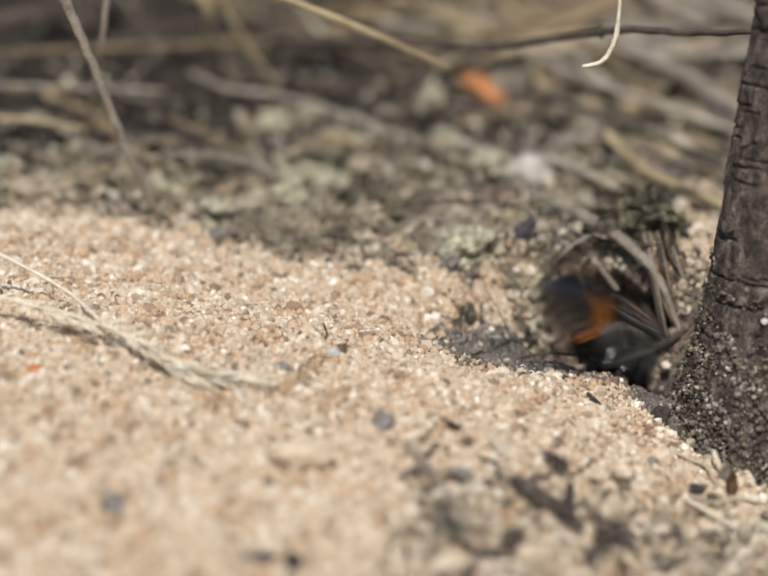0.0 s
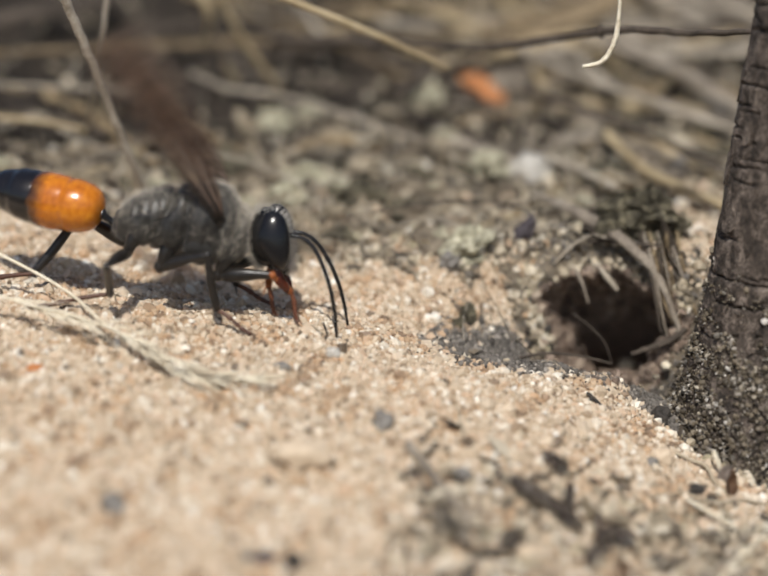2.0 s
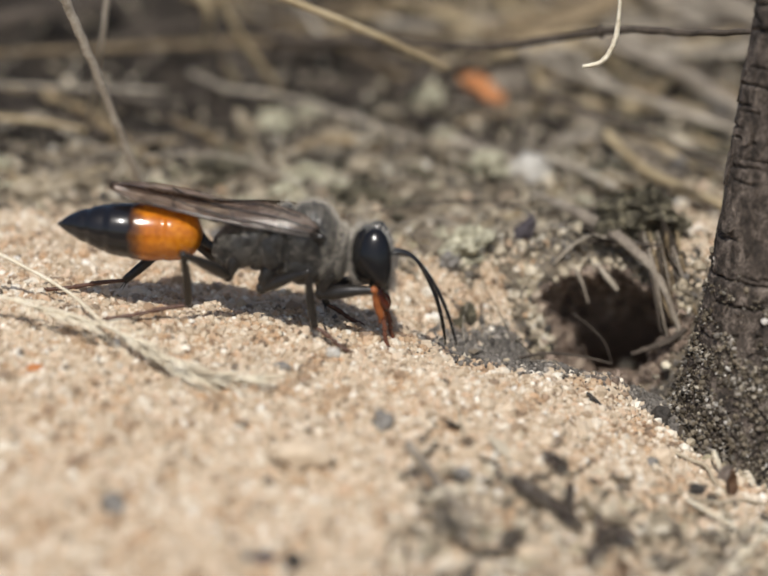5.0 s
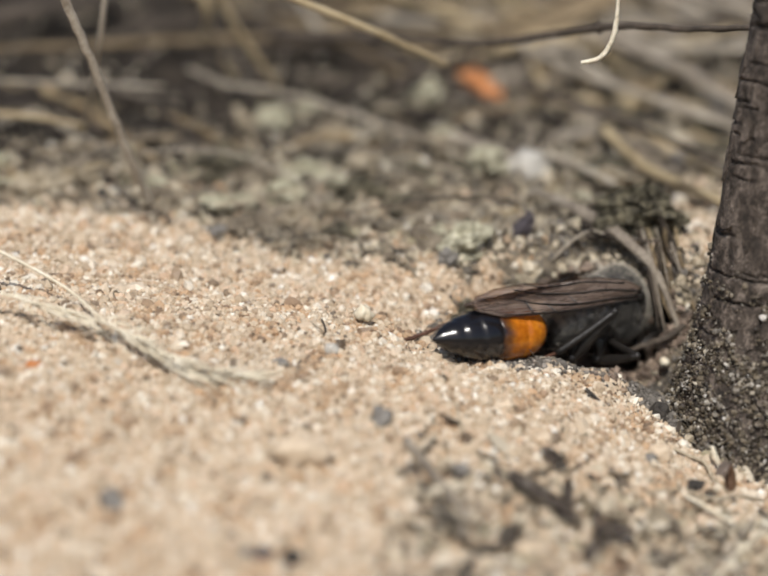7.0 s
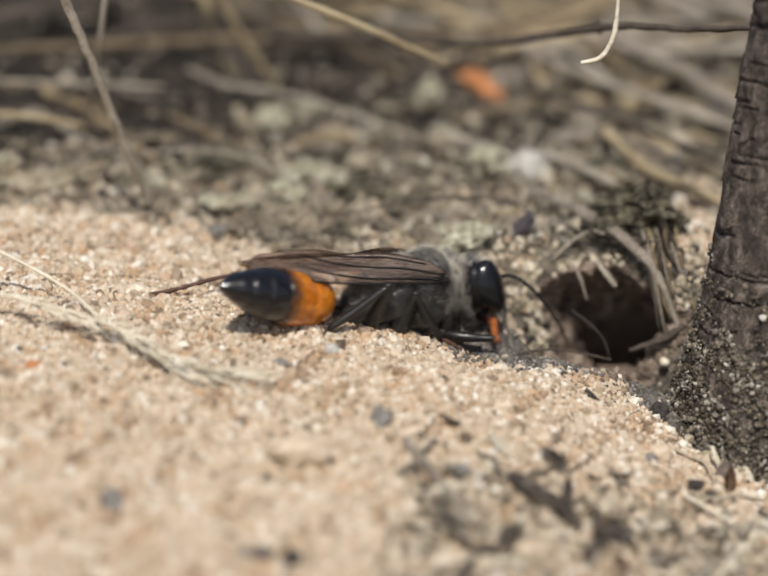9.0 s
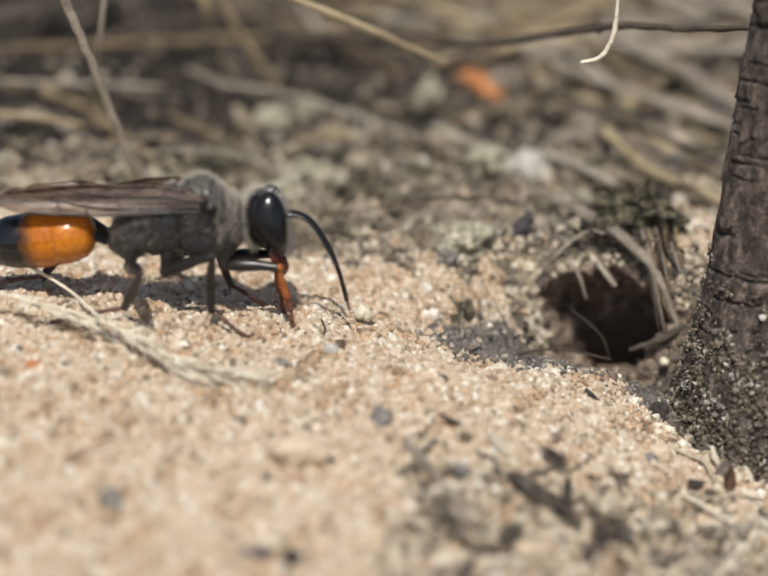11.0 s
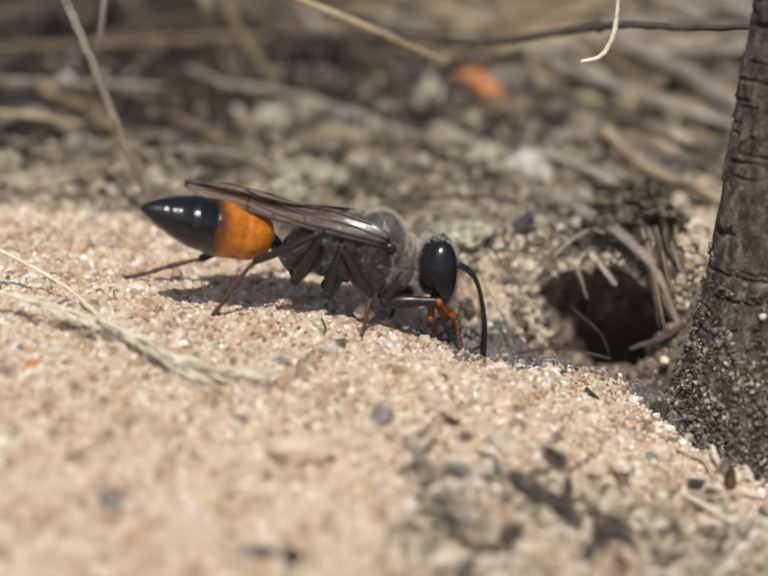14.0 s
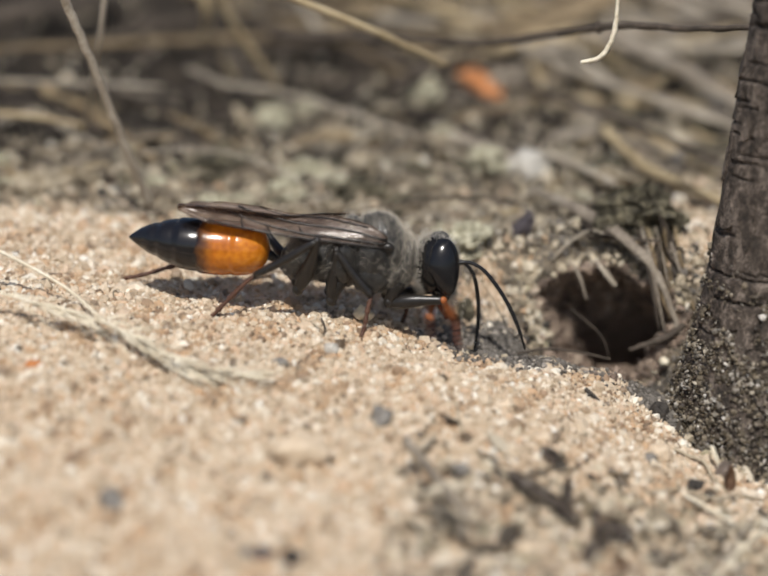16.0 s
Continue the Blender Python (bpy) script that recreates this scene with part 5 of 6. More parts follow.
def fibres(name, n, box, mask, length, radius, material, seed, label, category, arch=0.5):
    """Fine curled roots and hairs, three-sided, each an island."""
    rng = np.random.default_rng(seed)
    x, y = rng.uniform(box[0], box[1], n), rng.uniform(box[2], box[3], n)
    keep = rng.uniform(size=n) < mask(x, y)
    x, y = x[keep], y[keep]
    p = np.stack([x, y, height(x, y)], 1)
    p = p[outside_mouth(p, 5.6)]
    n = len(p)
    L = length * np.exp(rng.normal(0, 0.5, n))
    az, curl = rng.uniform(0, 6.283, n), rng.normal(0, 1.3, n)
    r = radius * np.exp(rng.normal(0, 0.4, n))
    seg = 7
    q, line = p.copy(), [p.copy()]
    h = rng.uniform(0.2, 1.0, n) * arch
    for k in range(seg):
        a = az + curl * (k / seg - 0.5) * 1.6
        q = q + np.stack([np.cos(a), np.sin(a), np.zeros(n)], 1) * (L / seg)[:, None]
        g = q.copy()
        g[:, 2] = height(q[:, 0], q[:, 1]) + 0.12 + h * L * 0.35 * np.sin(np.pi * (k + 1) / seg) + rng.normal(0, 0.04, n)
        line.append(g)
    stay = np.all([outside_mouth(c + [0, 0, -1.5], 4.2) for c in line], axis=0)
    line, az, r, n = [c[stay] for c in line], az[stay], r[stay], int(stay.sum())
    verts = []
    for k, c in enumerate(line):
        taper = 1 - 0.6 * k / seg
        for j in range(3):
            w = 2.094 * j
            verts.append(c + np.stack([-np.sin(az) * np.cos(w), np.cos(az) * np.cos(w), np.full(n, np.sin(w))], 1) * (r * taper)[:, None])
    verts = np.stack(verts, 1)
    f = [(3 * k + j, 3 * k + (j + 1) % 3, 3 * k + 3 + (j + 1) % 3, 3 * k + 3 + j) for k in range(seg) for j in range(3)]
    per = 3 * (seg + 1)
    faces = (np.array(f)[None] + (np.arange(n) * per)[:, None, None]).reshape(-1, 4)
    return tagged(raw(name, verts.reshape(-1, 3), faces, material, smooth=True), label, category, kind="stuff")


def litter(x, y):
    return np.clip(1 - 1.3 * sandy(x, y), 0, 1) * (1 - 0.95 * dusty(x, y)) * (1 - smooth01(np.interp(x, [-16, -6], [16, 21]), np.interp(x, [-16, -6], [27, 36]), y) * np.interp(x, [-14, 0, 20], [0.96, 0.85, 0.5]))


def near(c, rx, ry):
    return lambda x, y: np.exp(-((x - c[0]) / rx) ** 2 - ((y - c[1]) / ry) ** 2)


flakes("leaf_litter", 22000, (-36, 36, -26, 62), litter, 0.2, M_FLAKE, 31, "grey and brown flakes of leaf and bark in the litter", "litter")
flakes("leaf_litter", 700, (DARKBAND[0] - 5, DARKBAND[0] + 5, DARKBAND[1] - 6, DARKBAND[1] + 6), near(DARKBAND, 1.2, 3.4), 0.26, M_FLAKE, 33, "dark flakes half buried in the mound", "litter")
flakes("leaf_litter", 520, (11, 24, -20, -9), near((18.0, -15.3), 5.5, 2.6), 0.27, M_FLAKE, 53, "brown and grey plant flakes below the stem", "litter")
flakes("leaf_litter", 620, (DEBRIS[0] - 9, DEBRIS[0] + 9, DEBRIS[1] - 6, DEBRIS[1] + 6), near(DEBRIS, 5.0, 3.0), 0.25, M_FLAKE, 47, "dark plant flakes on the mound", "litter")
flakes("leaf_litter", 260, (-10, -1, -24, -18), near((-6.2, -21.4), 1.7, 0.7), 0.2, M_FLAKE, 36, "dark flakes bedded in the sand", "litter")
fibres("fine_roots", 4600, (-36, 36, -2, 60), litter, 2.6, 0.055, M_FIBRE, 41, "fine curled roots and grass fibres in the litter", "roots")
fibres("fine_roots", 260, (TANGLE[0] - 6, TANGLE[0] + 6, TANGLE[1] - 5, TANGLE[1] + 5), near(TANGLE, 3.0, 2.4), 2.6, 0.045, M_FIBRE, 42, "tangle of pale curled rootlets at the sand edge", "roots", arch=1.1)
fibres("fine_roots", 160, (-28, 26, -24, 12), lambda x, y: 0.8 * sandy(x, y), 1.3, 0.035, M_FIBRE, 43, "tiny root hairs lying on the sand", "roots")


def soil_clods():
    """Lumps of caked sand and soil in the litter."""
    rng = random.Random(77)
    kinds = ((M_CLOD, "caked tan soil clod in the litter"), (M_LICHEN, "pale greenish lichen clump in the litter"), (M_MOSS, "greenish lichen-covered clod in the litter"), (M_SOIL, "brown soil clod in the litter"))
    for i in range(170):
        y = rng.uniform(9, 34) if i < 110 else rng.uniform(11, 23)
        x = rng.uniform(-30, 30)
        if float(sandy(x, y)) > 0.2 or (8 < x < 25 and y < 13) or abs(x - 11) < 3.2 or (x < -13 and y > 20):
            continue
        m, label = kinds[i % 4]
        r = rng.uniform(0.5, 1.5)
        stone("soil_clod", (x, y, ground_z(x, y) + 0.15 * r), (r * rng.uniform(0.8, 1.4), r, r * rng.uniform(0.5, 0.8)), (rng.uniform(-20, 20), rng.uniform(-20, 20), rng.uniform(0, 360)), m, 40 + i, label)


soil_clods()


def moss_lump():
    """A dark tuft of moss and crumbs over the burrow."""
    lump = tagged(new("moss_tuft"), "dark greenish moss tuft over the burrow mouth", "moss")
    base = Vector(LUMP)
    base.z = ground_z(base.x, base.y)
    lump.location = base * MM
    rng = random.Random(5)
    body = bmesh.new()
    heads = []
    for i in range(26):
        u = rng.uniform(-1, 1)
        r = rng.uniform(0.5, 1.15) * (1.1 - 0.4 * abs(u))
        c = Vector((2.5 * u, rng.uniform(-1.2, 1.1), rng.uniform(-0.3, 2.3) * (1 - 0.7 * u * u)))
        heads.append((c, r))
        blob(c, (r * 1.15, r, r * 0.85), 3, body, lumps=0.7, seed=1.3 * i, turn=(rng.uniform(-40, 40), rng.uniform(-40, 40), 0))
    part("cushion", body, M_MOSS, lump, smooth=False)
    bm = bmesh.new()
    for i in range(1500):
        a, c = rng.uniform(0, 6.283), rng.uniform(-0.5, 1.5)
        d = Vector((math.cos(a) * math.cos(c), math.sin(a) * math.cos(c), math.sin(c)))
        mid, r = heads[i % len(heads)]
        q = mid + d * r * rng.uniform(0.8, 1.05)
        w = (d + Vector((rng.uniform(-0.7, 0.7), rng.uniform(-0.7, 0.7), rng.uniform(-0.3, 0.6)))).normalized()
        s = w.orthogonal().normalized() * rng.uniform(0.03, 0.075)
        L = rng.uniform(0.2, 0.6)
        v = [bm.verts.new(q - s), bm.verts.new(q + s), bm.verts.new(q + w * L * 0.6 + s * 0.7), bm.verts.new(q + w * L), bm.verts.new(q + w * L * 0.6 - s * 0.7)]
        bm.faces.new(v)
    bmesh.ops.solidify(bm, geom=bm.faces[:], thickness=0.03)
    tagged(part("moss_leaves", bm, M_MOSS, lump, smooth=False), kind="stuff")
    return lump


moss_lump()


def folded_leaf(at, length, width, turn, material, label):
    """A dry leaf folded along its midrib."""
    bm = bmesh.new()
    n = 12
    rows = []
    for i in range(n + 1):
        u = i / n
        w = width * math.sin(math.pi * (0.08 + 0.88 * u)) ** 0.8
        rows.append([bm.verts.new((u * length, s * w, abs(s) * w * 0.8 + 0.35 * length * (u - 0.5) ** 2 + 0.05 * math.sin(9 * u + s))) for s in (-1, -0.5, 0, 0.5, 1)])
    for a, b in zip(rows, rows[1:]):
        for k in range(4):
            bm.faces.new((a[k], a[k + 1], b[k + 1], b[k]))
    bmesh.ops.solidify(bm, geom=bm.faces[:], thickness=0.07)
    ob = part("dry_leaf", bm, material)
    ob.matrix_world = metres_of(at, turn)
    return tagged(ob, label, "leaf", group="dry leaves")


def metres_of(at, turn):
    return pose(at[0] * MM, at[1] * MM, at[2] * MM, *turn)


def leaf_between(a, b, wide, lift, material, label):
    """A shrivelled leaf from one spot of the ground to another."""
    a, b = Vector(a), Vector(b)
    ob = folded_leaf((0, 0, 0), (b - a).length, wide, (0, 0, 0), material, label)
    x = (b - a).normalized()
    y = Vector((0, 0, 1)).cross(x).normalized()
    m = Matrix((x, y, x.cross(y))).transposed().to_4x4() @ Matrix.Rotation(radians(lift), 4, "X")
    m.translation = a * MM
    ob.matrix_world = m
    return ob


def dry_leaves():
    x, y, z = LEAF
    folded_leaf((x, y - 0.3, ground_z(x, y) - 0.2), 4.6, 0.34, (20, -68, 100), M_LITTERSTRAW, "brown folded leaf standing beside the burrow")
    folded_leaf((x + 0.8, y + 0.2, ground_z(x + 0.8, y) - 0.2), 4.2, 0.5, (-10, -60, 130), M_TWIG, "dark folded leaf beside the burrow")
    folded_leaf((x - 4.6, y + 3.4, ground_z(x - 4.6, y + 3.4) + 0.4), 4.6, 0.36, (15, 18, -28), M_LITTERSTRAW, "brown curled leaf hanging over the burrow")
    folded_leaf((x - 5.6, y + 3.6, ground_z(x - 5.6, y + 3.6) + 0.4), 3.6, 0.45, (0, 10, -50), M_TWIG, "dark curled leaf over the burrow")
    rng = random.Random(17)
    for i in range(14):
        a, b = rng.gauss(DEBRIS[0], 3.6), rng.gauss(DEBRIS[1], 1.9)
        m = (M_BARK, M_OLDSTRAW, M_DRYLEAF, M_OLDSTRAW)[i % 4]
        folded_leaf((a, b, ground_z(a, b) + 0.05), rng.uniform(1.0, 2.8), rng.uniform(0.16, 0.34), (rng.uniform(-40, 40), rng.uniform(-40, 5), rng.uniform(0, 360)), m,
                    "small brown shrivelled leaf on the mound" if m is not M_OLDSTRAW else "small grey shrivelled leaf on the mound")


dry_leaves()
leaf_between((7.4, -13.8, -7.9), (11.5, -16.2, -10.0), 0.5, 35, M_DRYLEAF, "brown twisted leaf lying on the mound")
leaf_between((8.3, -14.7, -8.6), (10.3, -16.0, -9.5), 0.3, -30, M_OLDSTRAW, "grey curled leaf edge in the debris")
leaf_between((10.4, -14.7, -9.7), (10.6, -14.0, -7.8), 0.65, 80, M_DRYLEAF, "grey folded leaf standing in the debris")
leaf_between((12.1, -15.9, -10.6), (12.3, -14.7, -9.4), 0.35, 60, M_BARK, "brown pointed leaf standing in the debris")
leaf_between((12.0, -16.6, -10.3), (14.6, -15.9, -10.8), 0.55, 35, M_DRYLEAF, "brown leaf lying flat on the mound")
leaf_between((15.9, -15.1, -11.0), (18.4, -14.9, -11.8), 0.32, -15, M_OLDSTRAW, "grey-brown leaf lying on the mound")
leaf_between((9.4, -10.8, -7.5), (10.7, -11.6, -8.2), 0.5, 20, M_BARK, "reddish-brown leaf scrap on the mound")
leaf_between((6.6, -12.8, -7.7), (7.3, -15.3, -9.2), 0.14, 0, M_DRYLEAF, "thin curled leaf rib on the mound")
leaf_between((2.8, -16.8, -8.9), (4.9, -18.8, -9.9), 0.6, 30, M_OLDSTRAW, "grey shrivelled leaf half buried in the sand")
leaf_between((4.0, -19.6, -10.1), (6.8, -19.5, -10.8), 0.6, -20, M_GREY_STONE, "slate-grey leaf scrap in the debris")
leaf_between((1.6, -13.6, -7.4), (2.3, -16.6, -8.7), 0.5, 15, M_DRYLEAF, "brown leaf scrap half buried in the sand")
leaf_between((11.3, -18.1, -11.4), (12.9, -16.4, -10.6), 0.4, 40, M_DRYLEAF, "brown curled leaf in the debris")
leaf_between((15.4, -16.6, -11.7), (16.9, -17.4, -12.1), 0.4, 20, M_DRYLEAF, "brown curled leaf in the debris")
leaf_between((18.9, -14.3, -11.8), (21.6, -12.3, -11.8), 0.35, -10, M_OLDSTRAW, "grey-brown leaf lying on the mound")
leaf_between((20.9, -8.9, -11.0), (21.2, -8.2, -9.3), 0.62, 75, M_RUSTLEAF, "red-brown square leaf scrap standing by the foot of the stem")
leaf_between((13.2, -17.9, -11.7), (14.0, -18.9, -12.0), 0.5, 30, M_RUSTLEAF, "red-brown leaf scrap in the debris")
leaf_between((16.5, -13.4, -10.9), (17.4, -14.3, -11.3), 0.3, 25, M_BARK, "grey-brown leaf scrap on the mound")
leaf_between((19.6, -15.2, -12.0), (20.2, -13.6, -11.2), 0.22, 65, M_DRYLEAF, "thin dark leaf standing in the debris")
leaf_between((14.5, -17.2, -11.6), (14.1, -16.6, -10.4), 0.2, 70, M_DRYLEAF, "thin dark leaf standing in the debris")
strand("dry_grass", [(20.5, -6.5, -8.7), (20.75, -6.6, -9.3), (21.0, -6.7, -10.0)], (0.16, 0.2, 0.14), M_PALESTRAW, "short pale straw by the foot of the stem")
strand("dry_grass", [(18.4, -17.8, -12.6), (20.4, -15.4, -11.7), (22.4, -12.2, -10.9)], (0.2, 0.18, 0.1), M_OLDSTRAW, "pale weathered straw lying over the debris")
strand("rootlet", [(18.3, -10.6, -10.4), (19.6, -11.8, -10.8), (20.9, -13.0, -11.3)], (0.12, 0.14, 0.1), M_PALESTRAW, "pale rootlet lying on the debris")
strand("rootlet", [(12.4, -13.6, -9.9), (12.8, -15.0, -10.0), (13.4, -15.6, -10.8)], (0.08, 0.09, 0.06), M_TWIG, "fine dark rootlet arching over the debris")


def seed_head():
    """A pale feathery grass head lying before the mound."""
    head = tagged(new("grass_seed_head"), "pale feathery dry grass seed head arching over the sand", "grass head")
    base = Vector(SEEDSTALK[0])
    head.location = base * MM
    part("stalk", tube(glide([Vector(p) - base for p in SEEDSTALK + SEEDHEAD], 6), (0.16, 0.12, 0.09, 0.05), 7), M_PALESTRAW, head)
    part("branch", tube(glide([Vector(p) - base for p in ((-39.3, -1.4, 8.7), (-31.1, -1.9, 6.1), (-24.2, -1.6, 2.6), (-20.1, -2.4, 0.5), (-17.6, -5.0, -0.7), (-16.4, -6.2, -1.2))], 6), (0.11, 0.11, 0.09), 7), M_PALESTRAW, head)
    line = glide([Vector(p) - base for p in SEEDHEAD], 6)
    rng = random.Random(12)
    for i in range(3, len(line) - 1):
        for k in range(1 if i < 22 else 2):
            way = (line[i + 1] - line[i]).normalized()
            out = Vector((rng.uniform(-0.2, 0.2), rng.uniform(-1, 1), rng.uniform(-0.9, 0.7))).normalized()
            d = (way + out * rng.uniform(0.1, 0.5)).normalized()
            L = rng.uniform(1.3, 2.4)
            p = line[i] + out * 0.12
            sp = tube(glide([p, p + d * L * 0.35 + out * 0.1, p + d * L], 4), (0.03, 0.08, 0.11, 0.07, 0.02), 6, flat=0.5)
            tube([p + d * L, p + d * (L + rng.uniform(1.0, 3.0)) + out * 0.2], (0.03, 0.012), 4, sp)
            part("spikelet", sp, M_PALESTRAW, head)
    return head


seed_head()

THROWN = PALEGRAIN
thrown = stone("thrown_pebble", PALEGRAIN, (0.58, 0.55, 0.55), (0, 0, 0), M_CREAM_STONE, 7, "pale rounded pebble thrown onto the sand")


def stem_bark():
    """Raised bark plates and the grit that clings to the stem's foot."""
    stem = bpy.data.objects["woody_stem"]
    rng = random.Random(9)

    def skin(h, a):
        r = np.interp(h, [-3, 0, 2, 5, 8, 12, 18, 28, 62], [7.2, 6.6, 6.0, 5.1, 4.5, 4.15, 3.95, 3.5, 2.5])
        cx = np.interp(h, [-3, 0, 8, 16, 62], [0, 0, 0.2, 0.8, 4.8])
        return Vector((cx + r * math.cos(a), r * math.sin(a), h)), r

    # loose scales of bark
    for i in range(60):
        h, a = rng.uniform(1.5 if i % 3 == 0 else 8, 34 if i % 3 else 9), rng.uniform(math.pi * 0.6, math.pi * 1.7)
        tall, wide = rng.uniform(0.5, 1.7), rng.uniform(0.08, 0.24)
        bm = bmesh.new()
        top, low = [], []
        for k in range(9):
            w = 2 * math.pi * k / 9
            rr = rng.uniform(0.6, 1.15)
            u2, v2 = math.cos(w) * rr * wide, math.sin(w) * rr * tall
            p, r = skin(h + v2, a + u2)
            n = Vector((math.cos(a + u2), math.sin(a + u2), 0))
            low.append(bm.verts.new(p - n * 0.3))
            q, _ = skin(h + v2 * 0.9, a + u2 * 0.9)
            top.append(bm.verts.new(q + n * (rng.uniform(0.02, 0.1) + (0.08 if v2 < 0 else 0))))
        bm.faces.new(top)
        for k in range(9):
            bm.faces.new((low[k], low[(k + 1) % 9], top[(k + 1) % 9], top[k]))
        bmesh.ops.recalc_face_normals(bm, faces=bm.faces)
        part("bark_scale", bm, M_STEMBARK, stem, smooth=False)
    g = np.random.default_rng(3)
    n = 30000
    hh = g.uniform(-1, 13, n) ** 1.0
    keep = g.uniform(size=n) < np.interp(hh, [-1, 6, 9, 13], [1, 0.9, 0.45, 0.04])
    hh = hh[keep]
    aa = g.uniform(math.pi * 0.5, math.pi * 1.8, len(hh))
    clump = np.sin(2.2 * hh + 3 * np.sin(3 * aa)) * np.sin(5 * aa + 0.8 * hh)
    keep = clump + g.normal(0, 0.4, len(hh)) > np.interp(hh, [-1, 5, 10], [-0.9, -0.2, 0.5])
    hh, aa = hh[keep], aa[keep]
    r = np.interp(hh, [-3, 0, 2, 5, 8, 12, 18], [7.2, 6.6, 6.0, 5.1, 4.5, 4.15, 3.95]) + 0.04 + 0.35 * np.interp(hh, [-1, 8], [1, 0]) + g.normal(0, 0.05, len(hh)) + 0.16 * np.sin(4 * hh + 5 * np.sin(9 * aa)) * np.sin(13 * aa + 2 * hh)
    cx = np.interp(hh, [-3, 0, 8, 16], [0, 0, 0.2, 0.8])
    p = np.stack([cx + r * np.cos(aa), r * np.sin(aa), hh], 1)
    pick = g.uniform(size=len(p)) + 0.12 * np.sin(3 * hh + 4 * aa)
    for low, high, m, size, label in ((-1, 0.3, M_DARKGRIT, 0.06, "dark grit clinging to the stem's foot"), (0.3, 0.88, M_STEMGRIT, 0.062, "olive-brown grit clinging to the stem's foot"), (0.88, 2, M_PALEGRIT, 0.066, "paler grains clinging to the stem's foot")):
        q = p[(pick >= low) & (pick < high)]
        grit = scatter("clinging_grit", q, size * np.minimum(3, np.exp(g.normal(0, 0.62, len(q)))), m, 6, squash=0.6, lift=0.0)
        grit.parent = stem
        tagged(grit, label, kind="stuff")
        del grit["category"]


stem_bark()


